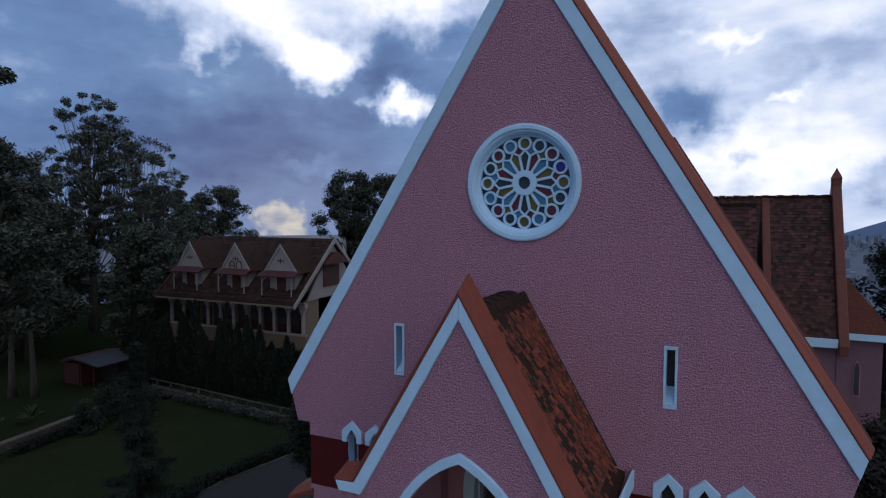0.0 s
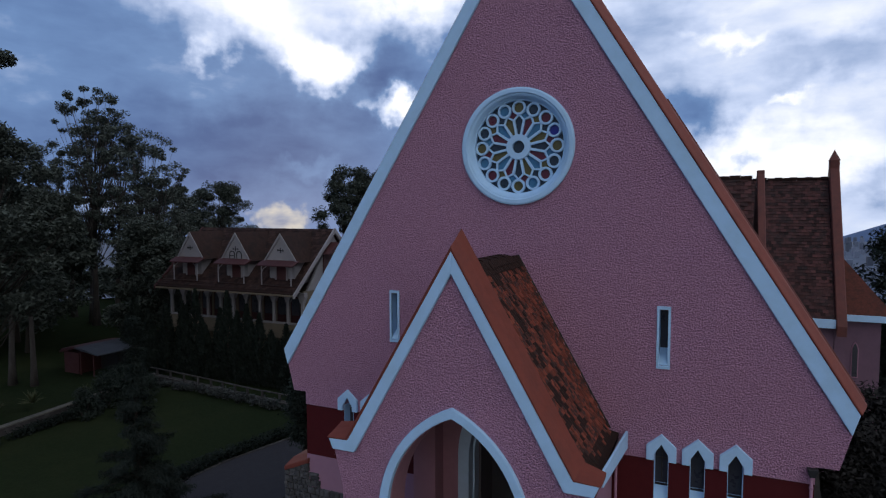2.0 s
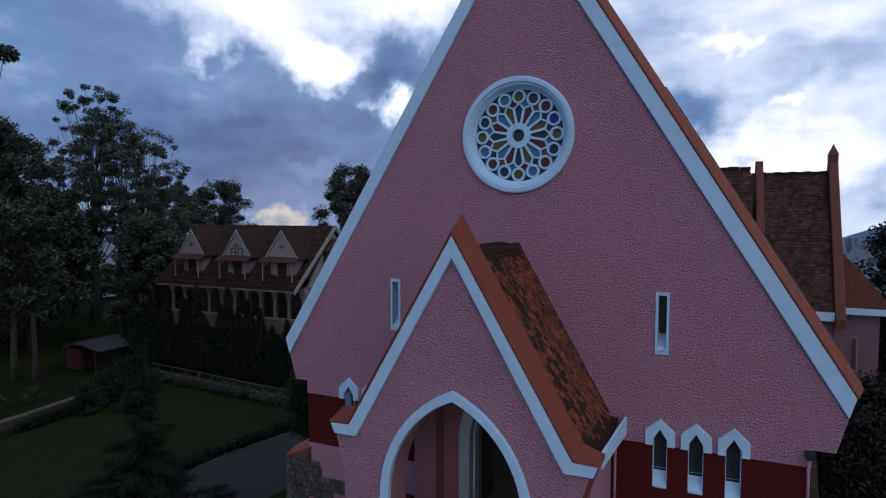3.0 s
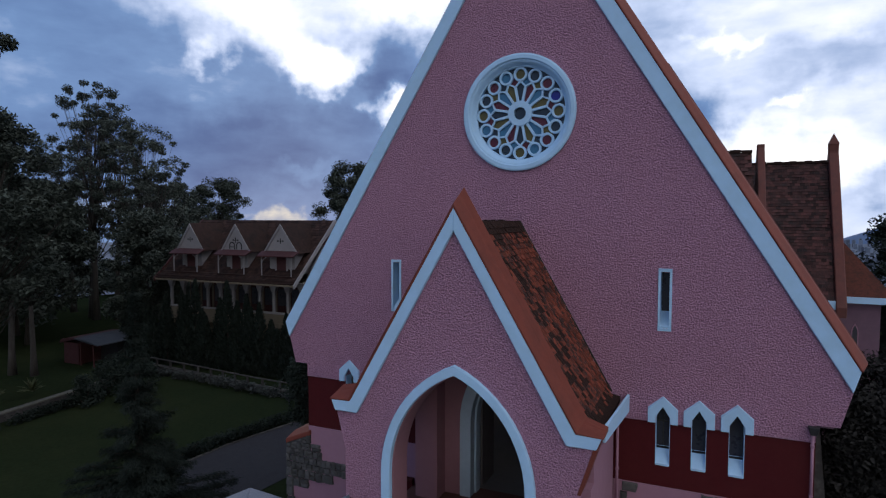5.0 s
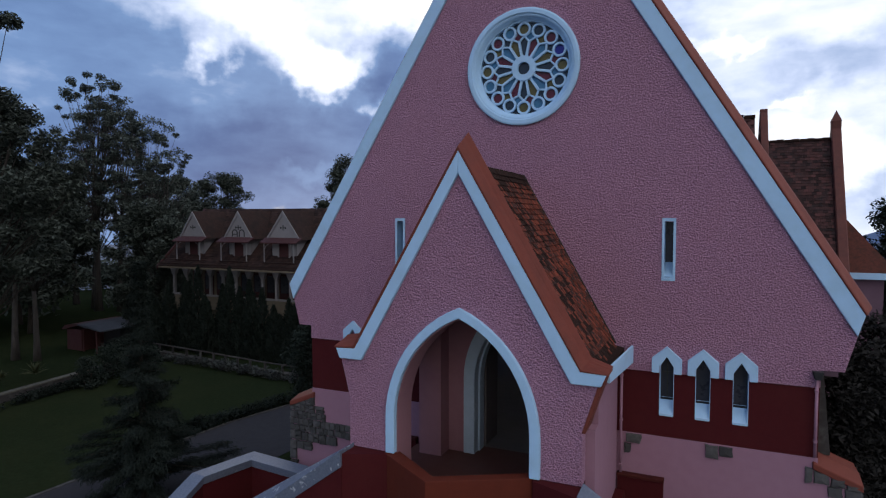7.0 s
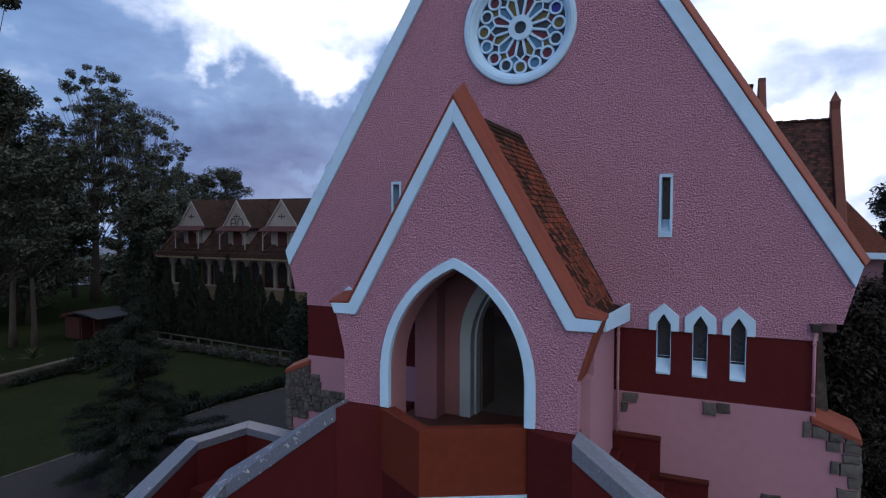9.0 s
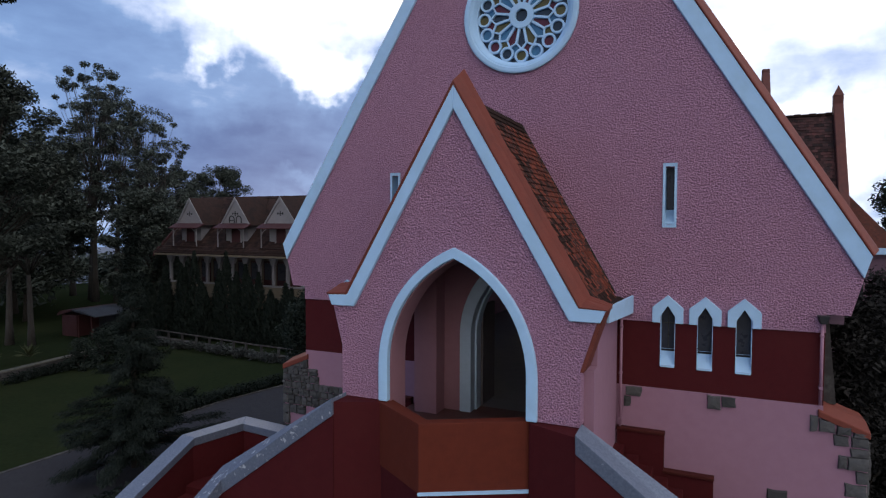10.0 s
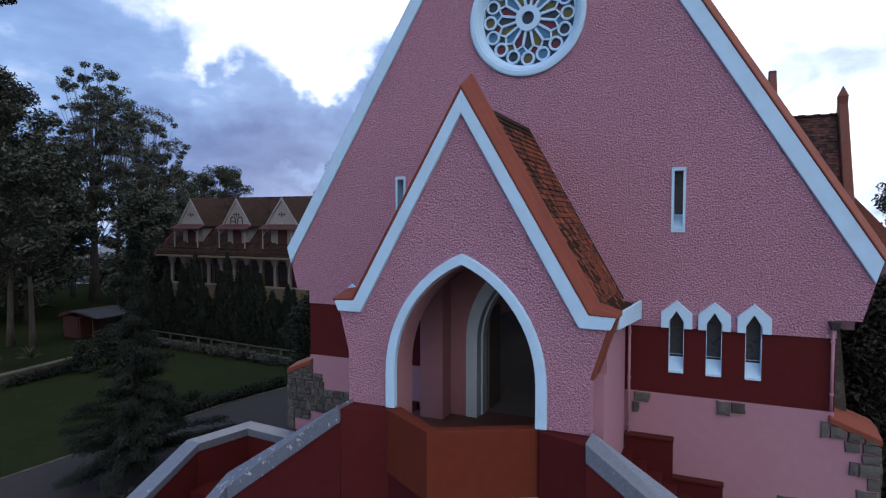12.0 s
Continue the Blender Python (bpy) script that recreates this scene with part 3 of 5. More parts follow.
def build_slit(s):
    c = s * 2.935
    w = put_under("slit_window", bpy.data.meshes.new("slit_window"), church, "narrow slit window in a white frame")
    bm = slab(B(), "y", [(c - 0.125, 5.36), (c + 0.125, 5.36), (c + 0.125, 6.57), (c - 0.125, 6.57)], -0.06, 0.005, [[(c - 0.08, 5.41), (c + 0.08, 5.41), (c + 0.08, 6.51), (c - 0.08, 6.51)]])
    bm.to_mesh(w.data)
    bm.free()
    w.data.materials.append(M["white"])
    part("sill", slab(B(), "x", [(-0.03, 5.405), (0.36, 5.405), (0.36, 5.72), (-0.03, 5.45)], c - 0.083, c + 0.083), "white", w, "sloping white sill")
    for k in (-1, 1):
        part("reveal", box(B(), c + k * 0.0845 - 0.0045, c + k * 0.0845 + 0.0045, -0.02, 0.4, 5.415, 6.505), "white", w)
    part("pane", box(B(), c - 0.084, c + 0.084, 0.33, 0.345, 5.6, 6.505), "pane_dark", w, "dark glass")


for side in (-1, 1):
    build_slit(side)


def build_lancet(c):
    """A lancet in the band: pointed white hood, white reveal, sloping sill, barred dark pane."""
    hood = [(c - 0.275, BAND_TOP), (c - 0.275, 3.84), (c, 4.08), (c + 0.275, 3.84), (c + 0.275, BAND_TOP), (c + 0.132, BAND_TOP), (c + 0.132, 3.67), (c, 3.88), (c - 0.132, 3.67), (c - 0.132, BAND_TOP)]
    w = part("lancet_window", slab(B(), "y", hood, -0.09, -0.02), "white", church, "barred lancet window under a pointed white hood", bevel=0.008)
    part("sill", slab(B(), "x", [(-0.02, 2.69), (0.3, 2.69), (0.3, 3.07), (-0.02, 2.73)], c - 0.125, c + 0.125), "white", w, "steep white sill")
    for k in (-1, 1):
        part("reveal", box(B(), c + k * 0.128 - 0.0045, c + k * 0.128 + 0.0045, -0.01, 0.4, 2.7, 3.67), "white", w)
    part("pane", slab(B(), "y", [(c - 0.125, 2.95), (c + 0.125, 2.95), (c + 0.125, 3.665), (c, 3.87), (c - 0.125, 3.665)], 0.24, 0.255), "pane_dark", w, "dark glass")
    if c == LANCETS[0]:
        part("muntin", box(B(), c - 0.008, c + 0.008, 0.222, 0.238, 3.02, 3.84), "brass", w)
        part("muntin", box(B(), c - 0.12, c + 0.12, 0.224, 0.236, 3.5, 3.52), "brass", w)
    part("pane_rail", box(B(), c - 0.122, c + 0.122, 0.2, 0.238, 2.955, 3.0), "iron", w, "dark lower rail")


for c in LANCETS:
    build_lancet(c)
    build_lancet(-c)


def build_rose():
    cx, cz, n = -0.02, 9.745, 16
    step = 2 * math.pi / n

    def pt(r, a):
        return cx + r * math.cos(a), cz + r * math.sin(a)

    # moulded ring, turned from a profile
    bm = B()
    profile = [(1.215, -0.028), (1.215, -0.085), (1.18, -0.1), (1.11, -0.1), (1.085, -0.065), (1.07, -0.065), (1.04, -0.04), (0.985, 0.05), (0.965, 0.06), (0.965, 0.24), (1.078, 0.24), (1.078, -0.028)]
    rings = [[bm.verts.new((cx + r * math.cos(2 * math.pi * i / 72), y, cz + r * math.sin(2 * math.pi * i / 72))) for r, y in profile] for i in range(72)]
    for i in range(72):
        a, b = rings[i], rings[(i + 1) % 72]
        for k in range(len(profile)):
            j = (k + 1) % len(profile)
            bm.faces.new((a[k], a[j], b[j], b[k]))
    rose = part("rose_window", bm, "white", church, "round rose window with white tracery and coloured panes", smooth=False)

    def ring(name, r_out, r_in, x, z, y0, y1, sides):
        bm = slab(B(), "y", circle(x, z, r_out, sides), y0, y1, [circle(x, z, r_in, sides)])
        return part(name, bm, "white", rose, bevel=0.006)

    def bar(a, b, wide, y0, y1):
        d = Vector((b[0] - a[0], b[1] - a[1])).normalized()
        o = Vector((-d.y, d.x)) * wide / 2
        return part("tracery_bar", slab(B(), "y", [(a[0] + o.x, a[1] + o.y), (a[0] - o.x, a[1] - o.y), (b[0] - o.x, b[1] - o.y), (b[0] + o.x, b[1] + o.y)], y0, y1), "white", rose, bevel=0.005)

    ring("hub", 0.265, 0.13, cx, cz, 0.055, 0.17, 32)
    for k in range(n):
        a = math.pi / 2 - k * step
        x, z = pt(0.82, a)
        ring("foil", 0.15, 0.103, x, z, 0.07, 0.16, 20)
        s = a - step / 2
        bar(pt(0.25, s), pt(0.585, s), 0.052, 0.075, 0.165)
        bar(pt(0.57, s), pt(0.68, a), 0.036, 0.08, 0.16)
        bar(pt(0.57, s), pt(0.68, a - step), 0.036, 0.0805, 0.1605)
    foils = ["olive", "slate", "ruby", "cobalt", "olive", "slate", "ruby", "azure", "olive", "slate", "ruby", "azure", "olive", "slate", "ruby", "azure"]
    petals = ["slate", "ruby", "azure", "olive"]
    smalls = ["azure", "olive", "slate", "ruby"]

    def pane(outline, mat, y):
        bm = B()
        slab(bm, "y", outline, y, y + 0.008)
        part("pane", bm, mat, rose)

    pane(circle(cx, cz, 0.135, 20), "slate", 0.13)
    for k in range(n):
        a = math.pi / 2 - k * step
        x, z = pt(0.82, a)
        pane(circle(x, z, 0.108, 16), foils[k], 0.128)
        h = step / 2
        pane([pt(0.255, a - h * 0.9), pt(0.575, a - h * 0.93), pt(0.70, a), pt(0.575, a + h * 0.93), pt(0.255, a + h * 0.9)], petals[k % 4], 0.131)
        s = a - h
        pane([pt(0.585, s), pt(0.71, s + h * 0.93), pt(0.80, s + h * 0.5), pt(0.84, s), pt(0.80, s - h * 0.5), pt(0.71, s - h * 0.93)], smalls[k % 4], 0.134)
        pane([pt(0.845, s), pt(0.97, s + h * 0.7), pt(0.97, s - h * 0.7)], "slate", 0.137)
    # dark disc added behind the panes in place of the dim nave
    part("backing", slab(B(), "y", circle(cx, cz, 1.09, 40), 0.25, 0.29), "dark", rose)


build_rose()

# ---- church: nave, cross gable, transept ----


def tiled_slope(name, parent, a, b, fall, wide=0.22, course=0.17, mat="tile_far", rng=None, thick=0.025):
    """Courses of clay tiles, joined, on the slope that falls from the edge a-b by the vector fall over its length."""
    rng = rng or random.Random(3)
    a, b, down = Vector(a), Vector(b), Vector(fall)
    along = (b - a)
    n_along = max(1, int(along.length / wide))
    n_down = max(1, int(down.length / course))
    u, v = along.normalized(), down.normalized()
    out = v.cross(u) if v.cross(u).z > 0 else u.cross(v)
    verts, faces = [], []
    for j in range(n_down):
        for i in range(n_along):
            w = along.length / n_along
            p = a + u * (w * (i + 0.5 * (j % 2) - 0.25)) + v * (course * j) + out * rng.uniform(0.0, 0.008)
            lift = 0.02 + rng.uniform(-0.012, 0.016)
            gap = rng.uniform(0.004, 0.012)
            q = [p + u * gap, p + u * (w - gap), p + u * (w - gap) + v * (course * 1.22) + out * lift, p + u * gap + v * (course * 1.22) + out * lift]
            k = len(verts)
            verts += [*q, *(x + out * thick for x in q)]
            faces += [(k + 4, k + 5, k + 6, k + 7), (k + 2, k + 3, k + 7, k + 6), (k, k + 3, k + 7, k + 4), (k + 1, k + 5, k + 6, k + 2)]
    me = bpy.data.meshes.new(name)
    me.from_pydata([tuple(p) for p in verts], [], faces)
    me.materials.append(M[mat])
    ob = put_under(name, me, parent)
    return tagged(ob, kind="stuff")


def build_nave():
    top, eave = (0.0, 13.9), (6.1, 4.45)
    # side walls, rear wall, floor and ceiling of the nave
    for s in (-1, 1):
        # unseen window openings, added to let daylight into the nave
        lights = [[(y - 0.45, 2.3), (y + 0.45, 2.3), (y + 0.45, 3.6), (y, 4.2), (y - 0.45, 3.6)] for y in (2.2, 4.6, 7.0, 9.4, 11.8, 18.6, 21.0)]
        part("side_wall", slab(B(), "x", [(0.43, GROUND - 0.2), (24, GROUND - 0.2), (24, 4.9), (0.43, 4.9)], s * 5.28 - 0.17, s * 5.28 + 0.17, lights), "pink", church)
        part("nave_roof", slab(B(), "y", [(s * eave[0], eave[1]), (0, top[1]), (0, top[1] - 0.3), (s * (eave[0] - 0.1), eave[1] - 0.14)], 0.43, 24), "tile_far", church, "steep red tiled nave roof")
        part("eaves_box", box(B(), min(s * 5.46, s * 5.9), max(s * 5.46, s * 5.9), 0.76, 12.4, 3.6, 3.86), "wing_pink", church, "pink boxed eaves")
    tiled_slope("roof_tiles", church, (0.05, 0.6, 13.92), (0.05, 12, 13.92), (6.05, 0, -9.42))
    # the three rear openings are unseen too, added to brighten the interior
    part("rear_wall", slab(B(), "y", [(-5.5, GROUND), (5.5, GROUND), (5.5, 4.9), (0, 13.5), (-5.5, 4.9)], 24, 24.4, [[(x - 0.6, 3.0), (x + 0.6, 3.0), (x + 0.6, 6.4), (x, 7.3), (x - 0.6, 6.4)] for x in (-2.6, 0.0, 2.6)]), "interior", church)
    part("nave_floor", box(B(), -5.3, 5.3, 0.43, 24, 1.1, 1.3), "nave_tile", church, "grey tiled nave floor")
    # small cross gable behind the facade
    ry, rz, gx, k = 6.0, 9.3, 4.95, 1.6
    part("cross_gable", slab(B(), "x", [(ry - 3.2, rz - 3.2 * k), (ry, rz), (ry + 3.2, rz - 3.2 * k)], 1.0, gx - 0.25), "tile_far", church, "tiled cross gable on the nave")
    tiled_slope("roof_tiles", church, (2.0, ry, rz + 0.02), (gx - 0.3, ry, rz + 0.02), (0, -3.2, -3.2 * k), wide=0.17, course=0.13, thick=0.013)
    ridge = B()
    for i in range(9):
        box(ridge, 2.2 + i * 0.28, 2.2 + i * 0.28 + 0.27, ry - 0.08, ry + 0.08, rz - 0.02, rz + 0.06 + 0.015 * (i % 2))
    part("ridge_tiles", ridge, "moss", church)
    part("gable_coping", slab(B(), "x", [(ry - 3.3, rz - 3.3 * k), (ry - 0.12, rz + 0.1), (ry - 0.1, rz + 0.2), (ry + 0.1, rz + 0.2), (ry + 0.12, rz + 0.1), (ry + 3.3, rz - 3.3 * k)], gx - 0.13, gx + 0.05), "coping_shaded", church, "stained terracotta coping, darkened for shade", bevel=0.015)
    # transept
    ty, tz, ey, ez, gx = 16.0, 9.72, 13.45, 4.35, 8.0
    part("transept_roof", slab(B(), "x", [(ey, ez), (ty, tz), (2 * ty - ey, ez)], 0.5, gx), "tile_far", church, "steep red tiled transept roof")
    tiled_slope("roof_tiles", church, (2.6, ty, tz + 0.02), (gx, ty, tz + 0.02), (0, ey - ty, ez - tz), wide=0.17, course=0.13, thick=0.013)
    ridge = B()
    for i in range(20):
        box(ridge, 2.6 + i * 0.27, 2.6 + i * 0.27 + 0.25, ty - 0.1, ty + 0.1, tz, tz + 0.08 + 0.02 * (i % 2))
    part("ridge_tiles", ridge, "moss", church)
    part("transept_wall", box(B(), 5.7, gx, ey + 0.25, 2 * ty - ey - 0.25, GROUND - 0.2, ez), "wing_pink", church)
    part("eaves_board", box(B(), 5.9, gx, ey - 0.08, ey + 0.02, ez - 0.2, ez + 0.12), "white", church, "pale blue-white eaves board")
    part("gable_coping", slab(B(), "x", [(ey - 0.18, ez - 0.5), (ey - 0.2, ez - 0.1), (ty - 0.14, tz + 0.4), (ty - 0.17, tz + 0.75), (ty + 0.17, tz + 0.75), (ty + 0.14, tz + 0.4), (2 * ty - ey + 0.2, ez - 0.1), (2 * ty - ey + 0.18, ez - 0.5), (ty, tz - 0.6)], gx, gx + 0.34), "coping_shaded", church, "stained terracotta gable coping with a pinnacle, darkened for shade", bevel=0.03)
    tip = B()
    peak = tip.verts.new((gx + 0.17, ty, tz + 1.17))
    foot = [tip.verts.new((gx + 0.17 + a * 0.18, ty + b * 0.18, tz + 0.73)) for a, b in ((-1, -1), (1, -1), (1, 1), (-1, 1))]
    for i in range(4):
        tip.faces.new((foot[i], foot[(i + 1) % 4], peak))
    tip.faces.new(foot[::-1])
    part("pinnacle", tip, "coping_shaded", church)
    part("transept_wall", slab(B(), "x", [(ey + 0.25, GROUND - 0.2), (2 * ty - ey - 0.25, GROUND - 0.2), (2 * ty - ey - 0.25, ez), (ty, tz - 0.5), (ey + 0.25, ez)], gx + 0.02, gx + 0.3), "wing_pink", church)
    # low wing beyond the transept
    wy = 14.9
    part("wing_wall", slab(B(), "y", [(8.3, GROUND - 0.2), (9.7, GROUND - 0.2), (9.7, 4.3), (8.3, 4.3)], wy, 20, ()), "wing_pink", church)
    lancet = part("wing_window", slab(B(), "y", pointed(8.9, 0.085, 2.1, 3.1, 3.4, 5), wy - 0.05, wy + 0.05), "pane_dark", church, "small dark lancet window")
    part("frame", slab(B(), "y", pointed(8.9, 0.12, 2.06, 3.1, 3.46, 5), wy - 0.03, wy + 0.02), "pink", lancet)
    part("eaves_board", box(B(), 8.36, 10.4, wy - 0.35, wy - 0.25, 4.28, 4.52), "white", church, "pale blue-white eaves board")
    hip = B()
    corners = [(8.3, wy - 0.3, 4.5), (10.1, wy - 0.3, 4.5), (10.1, 20, 4.5), (8.3, 20, 4.5)]
    tops = [(8.3, wy + 1.1, 6.9), (8.5, wy + 1.1, 6.7), (8.5, 19, 6.7), (8.3, 19, 6.9)]
    lo, hi = [hip.verts.new(p) for p in corners], [hip.verts.new(p) for p in tops]
    hip.faces.new(lo), hip.faces.new(hi)
    for i in range(4):
        hip.faces.new((lo[i], lo[(i + 1) % 4], hi[(i + 1) % 4], hi[i]))
    part("wing_roof", hip, "wing_tile", church, "hipped red tiled wing roof")


build_nave()

# ---- church: porch ----


def build_porch():
    base, right = 2.23, 2.13        # half widths of the front towards the garden and away from it
    zf, ze = 3.2, 3.94

    arch = pointed(PC, 1.29, 1.0, 2.95, 4.85, 12)
    wall = [(PC + 1.29, 2.27), (PC + right, 2.27), (PC + right, zf - 0.08), (PC + 2.42, ze), (PC + 2.42, 4.05), (PC + 1.98, 4.05), (PC, 7.5), (PC - 1.98, 4.05), (PC - 2.42, 4.05), (PC - 2.42, ze), (PC - base, zf), (PC - base, 2.27), (PC - 1.29, 2.27)]
    curve = [p for p in arch if p[1] > 2.5]
    part("porch_front", slab(B(), "y", wall + curve, PY + 0.02, PY + 0.6), "roughcast", church, "pink roughcast porch gable")
    # dark red plinth below, solid but for the way out under the arch
    for s in (-1, 1):
        xs = sorted((PC + s * 1.29, PC + s * (right if s > 0 else base)))
        part("porch_plinth", box(B(), xs[0], xs[1], PY + 0.024, PY + 0.6, GROUND - 0.2, 2.27), "maroon", church, "dark red painted plinth")
    # white arch band
    outer = pointed(PC + 0.012, 1.445, 2.275, 2.9, 5.03, 12)
    inner = pointed(PC + 0.012, 1.265, 2.275, 2.95, 4.845, 12)
    part("arch_band", slab(B(), "y", outer + inner[::-1], PY - 0.05, PY + 0.07), "white", church, "pale blue-white arch band", bevel=0.012)
    # smooth lining of the arch behind the band
    o, i = pointed(PC, 1.288, 1.3, 2.95, 4.848, 12), pointed(PC + 0.012, 1.252, 1.3, 2.95, 4.82, 12)
    part("arch_lining", slab(B(), "y", o + i[::-1], PY + 0.071, PY + 0.62), "porch_pink", church, "smooth pink arch lining")
    # white gable band with level feet
    for s in (-1, 1):
        top, ox = 7.72, 2.09
        o = [(PC, top), (PC + s * ox, 4.14), (PC + s * 2.5, 4.12), (PC + s * 2.42, 3.93), (PC + s * 1.95, 3.93), (PC, 7.33)]
        part("gable_band", slab(B(), "y", o, PY - 0.045, PY + 0.1), "white", church, "pale blue-white gable band", bevel=0.012)
        # coping: rake, level foot, and the strip down the flared edge
        way = Vector((-s * ox, 0, top - 4.14)).normalized()
        up = Vector((s * way.z, 0, abs(way.x)))
        prof = ((-0.05, 0.003), (-0.05, 0.03), (0.25, 0.1), (0.34, 0.125), (0.4, 0.14), (0.45, 0.15), (0.45, -0.1), (0.2, -0.1))
        sec, more = [], 1.0 if s > 0 else 1.4
        level = Vector((s * 0.06, 0, 1.0))
        bend = (up + level).normalized() / max(0.3, (up + level).normalized().dot(up))
        sec.append([Vector((PC + s * 2.53, PY + y, 4.125)) + level * (h * (0.3 if s > 0 else 1.1)) for y, h in prof])
        sec.append([Vector((PC + s * (ox + 0.01), PY + y, 4.14)) + bend * (h * more) for y, h in prof])
        sec.append([Vector((PC, PY + y, top)) + (up + way * abs(way.z / way.x)) * (h * 1.25) for y, h in prof])
        part("coping", ring_prism(B(), sec), "coping", church, "terracotta painted coping", bevel=0.012)
        strip = [(PC + s * 2.42, 4.1), (PC + s * 2.5, 4.1), (PC + s * 2.43, 3.9), (PC + s * 2.18, 3.14), (PC + s * 2.12, 3.14), (PC + s * 2.36, 3.9)]
        part("coping", slab(B(), "y", strip, PY + 0.012 if s > 0 else PY + 0.11, PY + 0.58), "coping", church)
    # side walls; the one towards the garden has a pointed half arch
    part("porch_side", box(B(), PC + 2.0, PC + 2.285, PY + 0.32, PY + 0.6, GROUND - 0.2, 3.12), "pink", church, "smooth pink porch side wall")
    part("porch_side", box(B(), PC + 2.0, PC + 2.285, PY + 0.6, -0.034, GROUND - 0.2, 3.97), "pink", church)
    x0 = PC - base
    gap = [(PY + 0.6, GROUND - 0.2), (-1.25, GROUND - 0.2), (-1.25, 2.4), (-1.17, 2.95), (-0.95, 3.45), (-0.65, 3.75), (-0.04, 3.95), (-0.04, 4.0), (PY + 0.6, 4.0)]
    part("porch_side", slab(B(), "x", gap, x0, x0 + 0.22), "pink", church, "smooth pink porch side wall")
    # pilasters beside the door, vaulted red ceiling, floor
    for s in (-1, 1):
        xs = sorted((PC + s * 1.95, PC + s * 1.42))
        part("pilaster", box(B(), xs[0], xs[1], -0.5, -0.065, 1.3, 4.7 if s < 0 else 4.0), "porch_pink", church)
    part("porch_floor", box(B(), PC - base, PC + base, PY + 0.1, 0.43, 1.15, 1.3), "floor_tile", church, "red tiled porch floor")
    part("porch_ceiling", slab(B(), "y", [(PC - 1.93, 4.0), (PC, 5.6), (PC + 1.93, 4.0), (PC + 2.1, 4.0), (PC, 5.75), (PC - 2.1, 4.0)], PY + 0.43, -0.04), "coping", church)
    # door frame: splayed white jambs in two orders
    lining = pointed(PC, 1.0, 1.3, 3.0, 4.7)
    rear = [(PC - 1.95, 1.3), (PC - 1.95, 4.0), (PC, 5.55), (PC + 1.95, 4.0), (PC + 1.95, 1.3)]
    part("porch_rear_wall", slab(B(), "y", rear + lining[::-1], -0.06, -0.033), "porch_pink", church, "smooth pink rear wall of the porch")
    o, i = pointed(PC, 1.04, 1.3, 3.0, 4.76), pointed(PC, 0.78, 1.3, 2.95, 4.46)
    frame_ = part("door_frame", slab(B(), "y", o + i[::-1], -0.11, 0.2), "grey_white", church, "broad grey-white pointed door frame", bevel=0.01)
    o2, i2 = pointed(PC, 0.82, 1.3, 2.95, 4.5), pointed(PC, 0.735, 1.3, 2.95, 4.4)
    part("inner_order", slab(B(), "y", o2 + i2[::-1], 0.14, 0.41), "grey_white", frame_, bevel=0.01)
    part("door_leaf", slab(B(), "x", [(0.45, 1.32), (1.25, 1.32), (1.25, 3.6), (0.45, 3.6)], PC - 0.76, PC - 0.7), "dark", church, "dark door leaf standing open inwards", bevel=0.01)
    part("door_leaf", slab(B(), "x", [(0.45, 1.32), (1.25, 1.32), (1.25, 3.6), (0.45, 3.6)], PC + 0.7, PC + 0.76), "dark", church, "dark door leaf standing open inwards", bevel=0.01)
    # roof: boards, ridge, gutter, white fascia
    for s in (-1, 1):
        part("porch_roof", slab(B(), "y", [(PC, 7.45), (PC + s * 0.23, 7.42), (PC + s * 2.16, 3.98), (PC + s * 2.03, 3.95), (PC, 7.2)], PY + 0.4, -0.035), "tile", church, "steep clay tiled porch roof with black moss")
        part("gutter", slab(B(), "y", [(PC + s * 2.1, 3.86), (PC + s * 2.4, 3.86), (PC + s * 2.41, 3.98), (PC + s * 2.32, 4.0), (PC + s * 2.14, 4.04)], PY + 0.6, -0.04), "moss", church, "black mossy gutter")
        ends = [[(PC + s * (out_ - w_), y, z) for w_, z in ((0, hi), (0, lo), (0.05, lo), (0.05, hi))] for out_, y, lo, hi in ((2.47, PY + 0.585, 3.84, 4.1), (2.585, -0.04, 3.69, 4.04))]
        part("fascia", ring_prism(B(), ends), "white", church, "pale blue-white gutter fascia", bevel=0.008)
        part("fascia_soffit", box(B(), *sorted((PC + s * 2.2, PC + s * 2.41)), PY + 0.62, -0.04, 3.79, 3.855), "pink", church)
    rb = B()
    for i in range(11):
        y = PY + 0.44 + i * 0.215
        z = 7.46 + 0.02 * (i % 2)
        slab(rb, "y", [(PC - 0.3, z - 0.12), (PC - 0.15, z + 0.0), (PC, z + 0.03), (PC + 0.15, z + 0.0), (PC + 0.3, z - 0.12)], y, y + 0.2)
    part("ridge_tiles", rb, "moss", church, "black mossy ridge tiles")
    part("mortar_fillet", tube(B(), [(PC + 0.3, -0.045, 7.48), (PC + 2.24, -0.045, 4.06)], [0.018, 0.018], 6), "mortar", church, "thin mortar fillet where the roof meets the wall")


build_porch()


def pipe(x, y, z0, z1, r=0.027):
    p = part("downpipe", tube(B(), [(x, y, z0), (x, y, z1)], [r, r], 10), "pink", church, "pink painted downpipe", smooth=True)
    for z in np.arange(z0 + 0.3, z1, 0.9):
        part("bracket", box(B(), x - r * 1.12, x + r * 1.12, y - r * 1.12, y + r * 2.0, float(z) - 0.02, float(z) + 0.02), "pink", p)


pipe(PC + 2.37, -0.09, 1.32, 3.8)
pipe(5.44, -0.09, 2.3, 3.72)
